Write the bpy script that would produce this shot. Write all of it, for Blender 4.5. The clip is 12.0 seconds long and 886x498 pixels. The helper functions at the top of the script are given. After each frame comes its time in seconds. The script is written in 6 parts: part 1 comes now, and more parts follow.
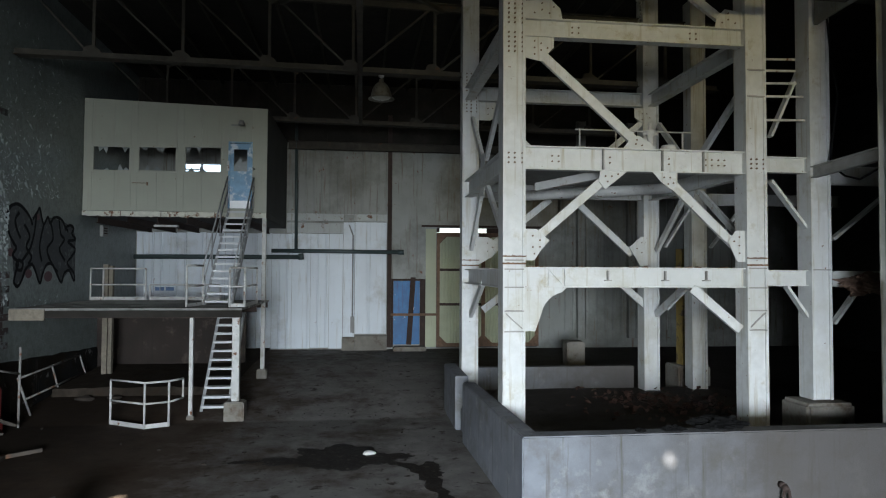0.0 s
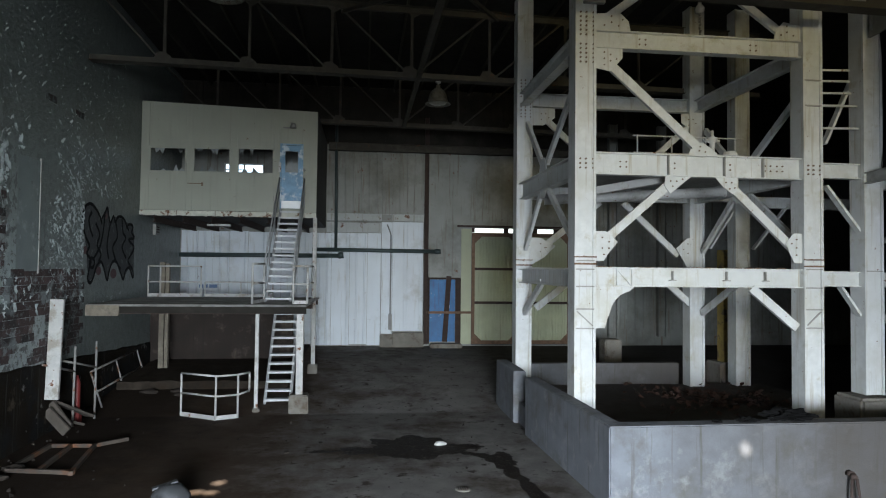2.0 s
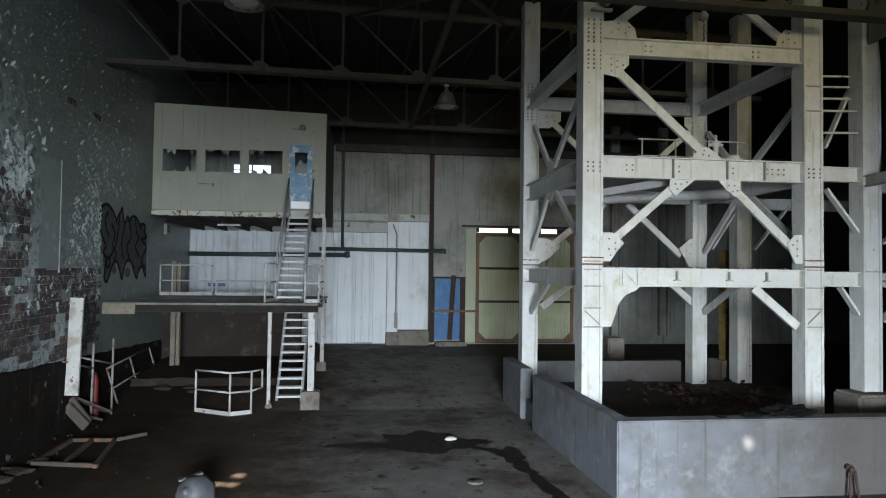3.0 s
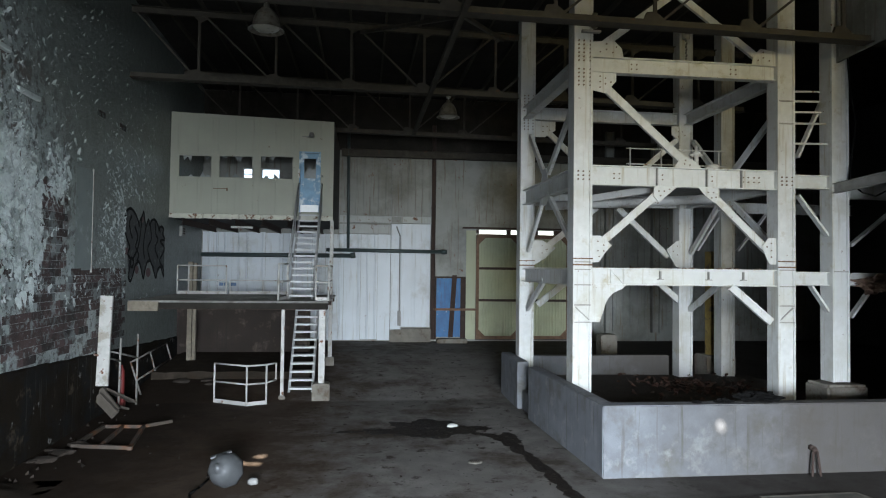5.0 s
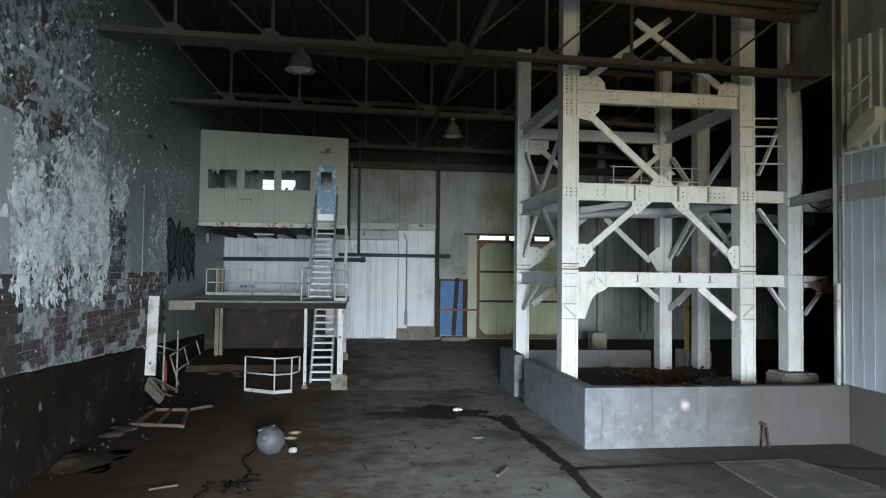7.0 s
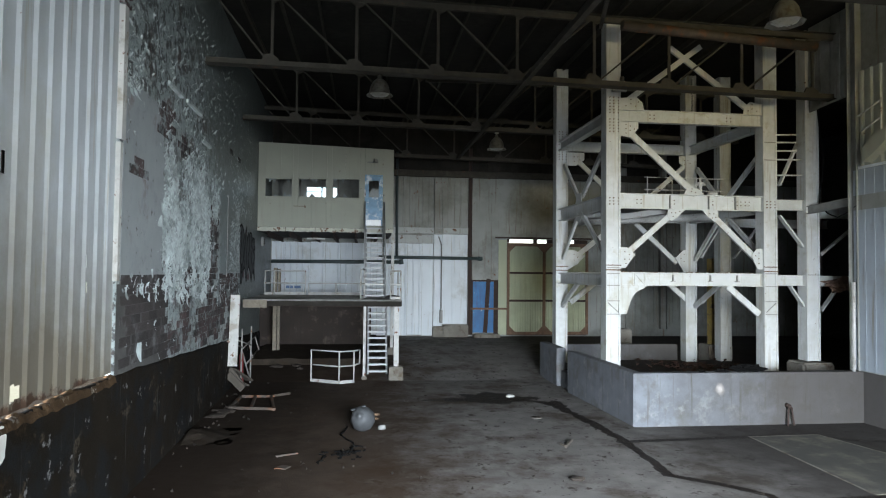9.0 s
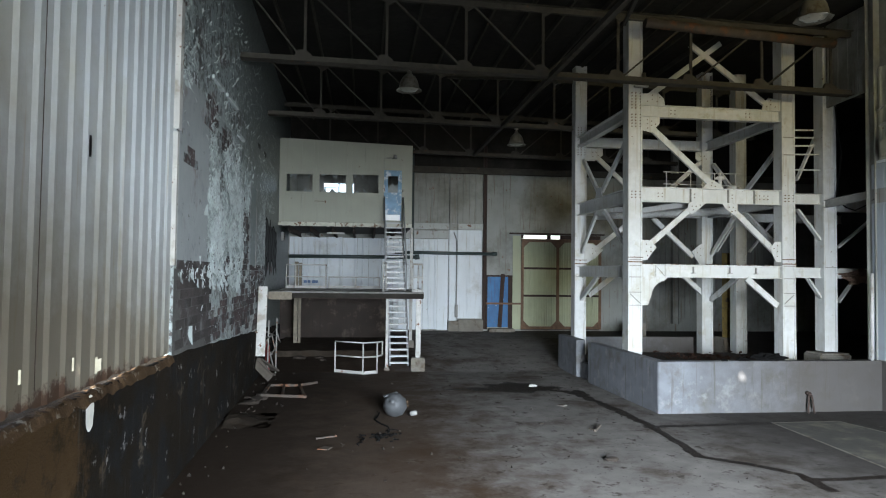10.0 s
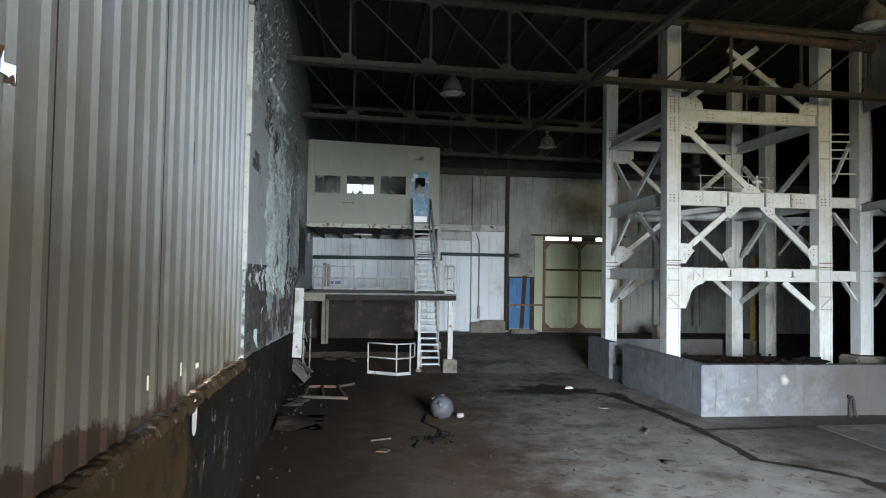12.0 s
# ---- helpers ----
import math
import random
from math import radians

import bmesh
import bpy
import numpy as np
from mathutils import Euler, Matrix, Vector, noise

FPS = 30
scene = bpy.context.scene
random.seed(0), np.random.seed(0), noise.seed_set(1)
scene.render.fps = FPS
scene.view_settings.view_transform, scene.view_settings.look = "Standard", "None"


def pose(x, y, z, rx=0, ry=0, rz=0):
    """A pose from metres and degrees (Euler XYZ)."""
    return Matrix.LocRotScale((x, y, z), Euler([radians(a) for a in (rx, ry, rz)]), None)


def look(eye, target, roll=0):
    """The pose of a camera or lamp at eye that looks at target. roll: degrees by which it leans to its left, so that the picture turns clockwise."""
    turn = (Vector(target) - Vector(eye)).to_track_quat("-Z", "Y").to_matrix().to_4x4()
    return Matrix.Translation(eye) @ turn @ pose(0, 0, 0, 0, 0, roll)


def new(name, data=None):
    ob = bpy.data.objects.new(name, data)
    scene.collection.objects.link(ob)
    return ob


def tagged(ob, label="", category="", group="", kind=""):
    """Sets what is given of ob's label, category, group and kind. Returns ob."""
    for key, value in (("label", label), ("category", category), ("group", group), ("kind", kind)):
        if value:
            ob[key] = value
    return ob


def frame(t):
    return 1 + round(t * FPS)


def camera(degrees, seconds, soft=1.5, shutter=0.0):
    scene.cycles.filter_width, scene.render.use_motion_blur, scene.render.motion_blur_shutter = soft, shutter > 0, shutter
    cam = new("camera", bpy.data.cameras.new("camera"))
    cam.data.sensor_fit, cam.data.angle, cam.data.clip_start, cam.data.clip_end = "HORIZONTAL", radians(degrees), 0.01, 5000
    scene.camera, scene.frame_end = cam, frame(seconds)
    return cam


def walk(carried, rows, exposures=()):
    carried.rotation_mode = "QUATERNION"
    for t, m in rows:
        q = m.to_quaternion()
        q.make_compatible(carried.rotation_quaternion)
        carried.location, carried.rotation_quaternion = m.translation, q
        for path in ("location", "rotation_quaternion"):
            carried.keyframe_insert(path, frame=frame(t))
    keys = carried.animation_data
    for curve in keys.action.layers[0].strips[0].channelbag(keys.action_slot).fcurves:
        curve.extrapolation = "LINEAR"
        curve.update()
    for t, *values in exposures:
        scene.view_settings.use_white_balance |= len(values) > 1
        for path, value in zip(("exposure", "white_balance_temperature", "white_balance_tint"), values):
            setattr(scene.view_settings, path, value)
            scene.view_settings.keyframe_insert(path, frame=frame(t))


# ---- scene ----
cam = camera(68.3, 12.0, soft=1.1)
PATH = [
    (0, (0.485, 1.117, 3.569), (0.724, 3.101, 3.635), 0.3),
    (0.5, (-0.056, 1.011, 3.551), (0.184, 2.995, 3.617), 0.4),
    (1, (-0.452, 0.944, 3.567), (-0.215, 2.929, 3.631), 0.4),
    (1.5, (-0.757, 0.829, 3.567), (-0.519, 2.814, 3.63), 0.5),
    (2, (-0.955, 0.673, 3.571), (-0.718, 2.658, 3.633), 0.6),
    (2.5, (-1.109, 0.517, 3.58), (-0.871, 2.502, 3.64), 0.6),
    (3, (-1.237, 0.336, 3.593), (-0.997, 2.321, 3.651), 0.7),
    (4.8, (-1.445, -0.588, 3.601), (-1.201, 1.396, 3.657), 0.8),
    (5, (-1.429, -0.797, 3.597), (-1.189, 1.188, 3.655), 0.7),
    (5.5, (-1.484, -1.263, 3.61), (-1.243, 0.722, 3.669), 0.7),
    (6, (-1.553, -1.811, 3.605), (-1.314, 0.173, 3.667), 0.7),
    (6.5, (-1.664, -2.384, 3.616), (-1.424, -0.399, 3.68), 0.7),
    (7, (-1.851, -2.92, 3.627), (-1.611, -0.936, 3.693), 0.7),
    (9, (-3.629, -4.669, 3.58), (-3.389, -2.685, 3.652), 0.6),
    (9.5, (-4.021, -4.891, 3.364), (-3.785, -2.906, 3.435), 0.7),
    (10, (-4.343, -4.975, 3.338), (-4.107, -2.991, 3.41), 0.7),
    (10.5, (-4.729, -5.017, 3.333), (-4.492, -3.032, 3.405), 0.7),
    (11, (-5.05, -4.977, 3.353), (-4.814, -2.993, 3.425), 0.8),
    (11.5, (-5.241, -4.955, 3.402), (-5.004, -2.97, 3.473), 1.0),
    (12, (-5.452, -4.924, 3.399), (-5.215, -2.94, 3.47), 0.9),
]
walk(cam, [(t, look(eye, target, roll)) for t, eye, target, roll in PATH], exposures=[(0, 2.07), (3, 2.27), (6, 2.4), (12, 2.5)])

# ---------------------------------------------------------------- light
SUN_DIR = Vector((0.12, 0.66, -0.74)).normalized()
world = bpy.data.worlds.new("sky")
scene.world = world
world.use_nodes = True
wn = world.node_tree
sky = wn.nodes.new("ShaderNodeTexSky")
sky.sky_type, sky.sun_disc = "NISHITA", False
sky.sun_elevation = math.asin(-SUN_DIR.z)
sky.sun_rotation = math.atan2(-SUN_DIR.x, -SUN_DIR.y)
wn.links.new(sky.outputs[0], wn.nodes["Background"].inputs[0])
wn.nodes["Background"].inputs[1].default_value = 0.1
sun_data = bpy.data.lights.new("sun", "SUN")
sun_data.energy, sun_data.angle, sun_data.color = 5.0, radians(0.5), (1.0, 0.95, 0.87)
sun = new("sun", sun_data)
sun.matrix_world = look((0, 0, 30), Vector((0, 0, 30)) + SUN_DIR)


def area_lamp(name, at, target, sx, sy, power, colour, spread=180):
    d = bpy.data.lights.new(name, "AREA")
    d.shape, d.size, d.size_y, d.energy, d.color = "RECTANGLE", sx, sy, power, colour
    d.spread = radians(spread)
    o = new(name, d)
    o.matrix_world = look(at, target)
    return o


# main light from the unseen south side, tilted down to dim with height
area_lamp("yard_window_light", (-0.6, -9.4, 3.1), (-0.3, -7.3, 1.5), 5.0, 3.6, 1440, (0.81, 0.90, 1.0), 98)
# warm fill added for the tower's upper half, no known source
area_lamp("tower_top_fill", (4.6, -9.4, 7.4), (5.6, 12, 7.2), 5.0, 1.4, 13, (1.0, 0.84, 0.40), 40)
# narrow fill added to brighten the west brick wall
area_lamp("brick_wall_fill", (1.0, -9.36, 3.5), (-7.4, 10.0, 4.2), 1.8, 2.6, 25, (0.86, 0.94, 1.0), 33)
# fill added for the corrugated sheet, from an invented opening out of view
area_lamp("west_sheet_fill", (-4.6, -9.4, 3.2), (-7.3, -2, 8.2), 2.2, 2.8, 40, (0.84, 0.93, 1.0), 84)

# ---------------------------------------------------------------- mesh helpers


def part(name, bm, mat, parent=None, label=""):
    """Links a bmesh, given in world coordinates, as one mesh under parent."""
    me = bpy.data.meshes.new(name)
    if parent is not None:
        base = parent
        off = Vector((0, 0, 0))
        while base is not None:
            off += base.location
            base = base.parent
        bmesh.ops.translate(bm, verts=bm.verts, vec=-off)
    bmesh.ops.recalc_face_normals(bm, faces=bm.faces)
    bm.to_mesh(me)
    bm.free()
    me.materials.append(mat)
    ob = new(name, me)
    if parent is not None:
        ob.parent = parent
    if label:
        tagged(ob, label)
    return ob


def thing(name, at, label, category, group="", kind=""):
    e = new(name)
    e.empty_display_size = 0.1
    e.location = at
    return tagged(e, label, category, group, kind)


def box(bm, x0, x1, y0, y1, z0, z1):
    vs = [bm.verts.new((x, y, z)) for x in (x0, x1) for y in (y0, y1) for z in (z0, z1)]
    for f in ((0, 1, 3, 2), (4, 6, 7, 5), (0, 4, 5, 1), (2, 3, 7, 6), (0, 2, 6, 4), (1, 5, 7, 3)):
        bm.faces.new([vs[i] for i in f])
    return vs


def bar(bm, p, q, w, h, side=None):
    """A straight box member from p to q; w across, h along the other normal."""
    p, q = Vector(p), Vector(q)
    d = (q - p).normalized()
    s = Vector(side) if side is not None else Vector((0, 0, 1))
    if abs(d.dot(s)) > 0.95:
        s = Vector((0, 1, 0)) if abs(d.y) < 0.9 else Vector((1, 0, 0))
    u = d.cross(s).normalized()
    v = u.cross(d).normalized()
    vs = []
    for e in (p, q):
        for a, b in ((-1, -1), (1, -1), (1, 1), (-1, 1)):
            vs.append(bm.verts.new(e + u * a * w / 2 + v * b * h / 2))
    for f in ((3, 2, 1, 0), (4, 5, 6, 7), (0, 1, 5, 4), (1, 2, 6, 5), (2, 3, 7, 6), (3, 0, 4, 7)):
        bm.faces.new([vs[i] for i in f])
    return vs


def rod(bm, p, q, r, n=10, r2=None):
    p, q = Vector(p), Vector(q)
    d = (q - p).normalized()
    s = Vector((0, 0, 1)) if abs(d.z) < 0.9 else Vector((1, 0, 0))
    u = d.cross(s).normalized()
    v = d.cross(u)
    r2 = r if r2 is None else r2
    ra = [[bm.verts.new(e + (u * math.cos(2 * math.pi * i / n) + v * math.sin(2 * math.pi * i / n)) * rr) for i in range(n)]
          for e, rr in ((p, r), (q, r2))]
    for i in range(n):
        f = bm.faces.new((ra[0][i], ra[0][(i + 1) % n], ra[1][(i + 1) % n], ra[1][i]))
        f.smooth = True
    bm.faces.new(ra[0][::-1])
    bm.faces.new(ra[1])


def hose(bm, pts, r, n=8):
    for a, b in zip(pts, pts[1:]):
        rod(bm, a, b, r, n)


def ibeam(bm, p, q, depth, width, tf=0.02, tw=0.014, up=(0, 0, 1)):
    """An I-section from p to q: depth along up, width across."""
    p, q, up = Vector(p), Vector(q), Vector(up)
    d = (q - p).normalized()
    u = d.cross(up).normalized()
    up = u.cross(d).normalized()
    w, t2, dd = width / 2, tw / 2, depth / 2
    prof = [(-w, -dd), (w, -dd), (w, -dd + tf), (t2, -dd + tf), (t2, dd - tf), (w, dd - tf), (w, dd), (-w, dd), (-w, dd - tf), (-t2, dd - tf), (-t2, -dd + tf), (-w, -dd + tf)]
    ra = [[bm.verts.new(e + u * a + up * b) for a, b in prof] for e in (p, q)]
    n = len(prof)
    for i in range(n):
        bm.faces.new((ra[0][i], ra[0][(i + 1) % n], ra[1][(i + 1) % n], ra[1][i]))
    bm.faces.new(ra[0][::-1])
    bm.faces.new(ra[1])


def slab(bm, pts, axis, lo, hi):
    """A plate: an outline of pairs, pushed along an axis (0, 1, 2) from lo to hi."""
    def at(a, b, c):
        return {0: (c, a, b), 1: (a, c, b), 2: (a, b, c)}[axis]
    f = [bm.verts.new(at(a, b, lo)) for a, b in pts]
    g = [bm.verts.new(at(a, b, hi)) for a, b in pts]
    bm.faces.new(f[::-1])
    bm.faces.new(g)
    n = len(pts)
    for i in range(n):
        bm.faces.new((f[i], f[(i + 1) % n], g[(i + 1) % n], g[i]))


def lathe(bm, c, prof, n=24):
    rings = []
    for r, z in prof:
        rings.append([bm.verts.new((c[0] + r * math.cos(2 * math.pi * i / n), c[1] + r * math.sin(2 * math.pi * i / n), c[2] + z)) for i in range(n)])
    for a, b in zip(rings, rings[1:]):
        for i in range(n):
            bm.faces.new((a[i], a[(i + 1) % n], b[(i + 1) % n], b[i])).smooth = True


B = bmesh.new

# ---------------------------------------------------------------- materials


def material(name, colour, rough=0.7, metal=0.0, spots=(), grain=0.25, grain_scale=6.0, bump=0.15, bump_scale=40.0, streak=0.0, streak_colour=(0.1, 0.07, 0.05), spec=0.4, zones=(), vary=0.0):
    """A worn surface: two scales of tone, patches of other colours, runs of dirt and fine relief."""
    m = bpy.data.materials.new(name)
    m.use_nodes = True
    nt = m.node_tree
    b = nt.nodes["Principled BSDF"]
    geo = nt.nodes.new("ShaderNodeNewGeometry")
    pos = geo.outputs["Position"]

    def noise_tex(scale, detail=6.0, vec=None, rough_=0.6):
        n = nt.nodes.new("ShaderNodeTexNoise")
        n.inputs["Scale"].default_value, n.inputs["Detail"].default_value, n.inputs["Roughness"].default_value = scale, detail, rough_
        nt.links.new(vec or pos, n.inputs["Vector"])
        return n.outputs[0]

    def ramp(src, lo, hi, most=1.0):
        r = nt.nodes.new("ShaderNodeMapRange")
        r.inputs["From Min"].default_value, r.inputs["From Max"].default_value = lo, hi
        r.inputs["To Max"].default_value = most
        nt.links.new(src, r.inputs["Value"])
        return r.outputs[0]

    def mix(fac, a, c, blend="MIX"):
        x = nt.nodes.new("ShaderNodeMix")
        x.data_type, x.blend_type = "RGBA", blend
        for sock, val in ((x.inputs["Factor"], fac), (x.inputs["A"], a), (x.inputs["B"], c)):
            if isinstance(val, (int, float)):
                sock.default_value = val
            elif isinstance(val, tuple):
                sock.default_value = (*val, 1)
            else:
                nt.links.new(val, sock)
        return x.outputs["Result"]

    dark = tuple(c * (1 - grain) for c in colour)
    light = tuple(min(1, c * (1 + grain * 0.5)) for c in colour)
    col = mix(ramp(noise_tex(grain_scale), 0.3, 0.7), dark, light)
    col = mix(ramp(noise_tex(grain_scale * 0.13, 3), 0.35, 0.7), col, tuple(c * (1 - grain * 0.9) for c in colour))
    for colour2, scale, lo, hi in spots:
        col = mix(ramp(noise_tex(scale, 8, rough_=0.68), 0.5 + (lo - 0.5) * 0.75, 0.5 + (hi - 0.5) * 0.72), col, colour2)
    if streak:
        mp = nt.nodes.new("ShaderNodeMapping")
        mp.inputs["Scale"].default_value = (9, 9, 0.55)
        nt.links.new(pos, mp.inputs["Vector"])
        col = mix(ramp(noise_tex(1.0, 5, mp.outputs[0]), 0.64 - 0.16 * streak, 0.78 - 0.1 * streak), col, streak_colour)
    # zones blend in another colour by position along x, y and z
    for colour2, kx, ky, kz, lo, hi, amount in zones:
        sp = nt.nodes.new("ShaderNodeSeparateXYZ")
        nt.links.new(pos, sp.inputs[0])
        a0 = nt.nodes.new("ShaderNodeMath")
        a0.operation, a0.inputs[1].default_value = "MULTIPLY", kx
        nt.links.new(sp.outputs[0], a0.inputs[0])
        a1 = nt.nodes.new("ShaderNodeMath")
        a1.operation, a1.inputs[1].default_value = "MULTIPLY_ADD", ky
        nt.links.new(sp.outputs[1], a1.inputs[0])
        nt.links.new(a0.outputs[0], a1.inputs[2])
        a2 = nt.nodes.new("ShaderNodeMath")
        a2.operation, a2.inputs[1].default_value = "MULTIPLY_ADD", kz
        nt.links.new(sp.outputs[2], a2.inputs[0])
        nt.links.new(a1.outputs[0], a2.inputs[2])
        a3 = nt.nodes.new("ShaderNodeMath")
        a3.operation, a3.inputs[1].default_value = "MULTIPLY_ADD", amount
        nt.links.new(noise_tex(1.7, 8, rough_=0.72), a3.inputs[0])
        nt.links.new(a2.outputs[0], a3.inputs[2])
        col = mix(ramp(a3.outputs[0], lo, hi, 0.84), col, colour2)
    if vary:
        info = nt.nodes.new("ShaderNodeObjectInfo")
        tone = nt.nodes.new("ShaderNodeMapRange")
        tone.inputs["To Min"].default_value, tone.inputs["To Max"].default_value = 1 - vary, 1 + vary
        nt.links.new(info.outputs["Random"], tone.inputs["Value"])
        col = mix(1.0, col, tone.outputs[0], "MULTIPLY")
    nt.links.new(col, b.inputs["Base Color"])
    b.inputs["Roughness"].default_value, b.inputs["Metallic"].default_value = rough, metal
    b.inputs["Specular IOR Level"].default_value = spec
    rr = nt.nodes.new("ShaderNodeMapRange")
    rr.inputs["To Min"].default_value, rr.inputs["To Max"].default_value = max(0.05, rough - 0.15), min(1, rough + 0.15)
    nt.links.new(noise_tex(grain_scale * 2), rr.inputs["Value"])
    nt.links.new(rr.outputs[0], b.inputs["Roughness"])
    if bump:
        bp = nt.nodes.new("ShaderNodeBump")
        bp.inputs["Strength"].default_value, bp.inputs["Distance"].default_value = bump, 0.02
        nt.links.new(noise_tex(bump_scale, 8), bp.inputs["Height"])
        nt.links.new(bp.outputs[0], b.inputs["Normal"])
    return m


RUST = (0.13, 0.055, 0.025)
M_tower = material("white_paint_on_steel", (0.55, 0.565, 0.555), 0.5, grain=0.16, spots=(((0.36, 0.33, 0.25), 2.2, 0.60, 0.8), ((0.42, 0.42, 0.38), 0.9, 0.5, 0.75), (RUST, 7.0, 0.71, 0.77)), streak=0.55, streak_colour=(0.34, 0.31, 0.24), bump=0.08)
M_rivet = material("rusty_rivet", (0.16, 0.11, 0.08), 0.7)
M_steel_dark = material("sooty_truss_steel", (0.066, 0.061, 0.052), 0.85, spec=0.12, grain=0.35, spots=((RUST, 3.0, 0.66, 0.8),))
M_roof = material("sooty_roof_deck", (0.032, 0.031, 0.028), 0.9, spec=0.1, grain=0.4)
# zones: browner west, near black by that wall; eastern light falloff painted in
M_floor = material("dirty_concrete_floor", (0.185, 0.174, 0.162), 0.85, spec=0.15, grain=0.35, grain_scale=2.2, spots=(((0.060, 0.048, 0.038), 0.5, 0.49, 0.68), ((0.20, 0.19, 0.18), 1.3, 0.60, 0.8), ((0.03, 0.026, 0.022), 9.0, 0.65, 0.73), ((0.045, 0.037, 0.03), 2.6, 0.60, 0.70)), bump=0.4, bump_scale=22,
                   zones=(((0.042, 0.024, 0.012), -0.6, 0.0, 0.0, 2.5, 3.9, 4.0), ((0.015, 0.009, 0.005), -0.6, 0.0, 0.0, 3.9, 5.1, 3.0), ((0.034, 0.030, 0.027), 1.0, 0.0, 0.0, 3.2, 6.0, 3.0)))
M_curb = material("poured_concrete_kerb", (0.162, 0.172, 0.19), 0.8, grain=0.3, grain_scale=3.0, spots=(((0.10, 0.10, 0.095), 1.4, 0.5, 0.72), ((0.20, 0.205, 0.21), 2.6, 0.56, 0.76),), streak=0.4, streak_colour=(0.075, 0.072, 0.062), bump=0.25,
                  zones=(((0.05, 0.043, 0.036), 1.0, 0.0, 0.0, 5.0, 8.8, 4.4),))
M_plinth = material("damp_black_stained_concrete", (0.020, 0.016, 0.012), 0.9, spec=0.05, grain=0.45, grain_scale=2.0, spots=(((0.014, 0.014, 0.014), 1.1, 0.48, 0.62), ((0.075, 0.062, 0.045), 1.7, 0.64, 0.78), ((0.16, 0.16, 0.155), 3.0, 0.66, 0.72)), streak=0.25, streak_colour=(0.055, 0.055, 0.05), bump=0.6,
                    zones=(((0.060, 0.037, 0.018), 0.0, -0.5, 0.25, 0.6, 1.0, 3.0),))
# zone: darker paint northward, with the weaker light high up painted into it
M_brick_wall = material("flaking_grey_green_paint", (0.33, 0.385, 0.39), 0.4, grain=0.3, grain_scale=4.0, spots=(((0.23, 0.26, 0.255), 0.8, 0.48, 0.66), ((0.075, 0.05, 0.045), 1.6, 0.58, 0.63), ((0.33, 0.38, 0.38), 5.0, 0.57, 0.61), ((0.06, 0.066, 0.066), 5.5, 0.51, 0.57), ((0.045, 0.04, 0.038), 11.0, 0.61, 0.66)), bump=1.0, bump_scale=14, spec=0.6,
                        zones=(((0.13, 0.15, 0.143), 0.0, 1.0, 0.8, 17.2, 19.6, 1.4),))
# first zone: dirt low on the sheet, also carrying its shaded tone; second: rust
M_panel = material("painted_corrugated_sheet", (0.47, 0.51, 0.535), 0.55, spec=0.2, grain=0.14, grain_scale=1.2, spots=((RUST, 5.0, 0.75, 0.8), ((0.40, 0.41, 0.38), 0.5, 0.5, 0.75)), streak=0.3, streak_colour=(0.36, 0.34, 0.28), bump=0.05,
                   zones=(((0.112, 0.085, 0.043), 0.0, -0.20, -0.9, -4.3, -2.2, 1.6), ((0.042, 0.016, 0.008), 0.0, -0.06, -2.2, -3.92, -3.80, 1.9)))
M_sheet = material("grey_white_wall_sheet", (0.28, 0.29, 0.27), 0.6, grain=0.25, grain_scale=1.0, spots=(((0.14, 0.14, 0.12), 0.4, 0.45, 0.68), (RUST, 3.0, 0.68, 0.76)), streak=0.5, streak_colour=(0.13, 0.10, 0.07), bump=0.06)
M_booth = material("cream_booth_panel", (0.35, 0.36, 0.30), 0.6, grain=0.16, grain_scale=1.3, spots=((RUST, 6.0, 0.73, 0.78),), streak=0.6, streak_colour=(0.30, 0.30, 0.25), bump=0.05)
M_stair = material("galvanised_stair_steel", (0.40, 0.41, 0.41), 0.5, metal=0.2, grain=0.25)
M_wood = material("weathered_plank", (0.10, 0.085, 0.07), 0.85, grain=0.4, grain_scale=9)
M_white = material("white_painted_timber", (0.50, 0.50, 0.48), 0.6, grain=0.25, spots=(((0.28, 0.26, 0.22), 2.5, 0.55, 0.7), (RUST, 6.0, 0.64, 0.7),))
M_pipe = material("dark_green_pipe_paint", (0.05, 0.07, 0.07), 0.5, grain=0.3)
M_blue = material("blue_door_paint", (0.016, 0.135, 0.33), 0.5, grain=0.35, grain_scale=3, spots=(((0.3, 0.36, 0.4), 5.0, 0.70, 0.76),), streak=0.3, streak_colour=(0.03, 0.06, 0.14))
M_green = material("green_corrugated_door_sheet", (0.36, 0.38, 0.25), 0.5, grain=0.2, grain_scale=1.4, streak=0.3, streak_colour=(0.22, 0.2, 0.13))
M_rust = material("rusted_steel_frame", (0.20, 0.12, 0.075), 0.8, grain=0.5, grain_scale=8)
M_black = material("charred_black_rag", (0.008, 0.008, 0.008), 0.95, spec=0.05, grain=0.4)
M_alu = material("spun_aluminium", (0.17, 0.165, 0.14), 0.4, metal=0.5, grain=0.35, grain_scale=9, spots=(((0.08, 0.065, 0.045), 7.0, 0.52, 0.66),))
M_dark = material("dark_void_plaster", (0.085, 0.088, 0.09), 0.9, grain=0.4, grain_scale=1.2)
M_red = material("red_enamel", (0.17, 0.022, 0.02), 0.5)
M_ink = material("black_spray_paint", (0.008, 0.008, 0.009), 0.7, spec=0.1)
M_ink_red = material("maroon_spray_paint", (0.09, 0.03, 0.035), 0.5)

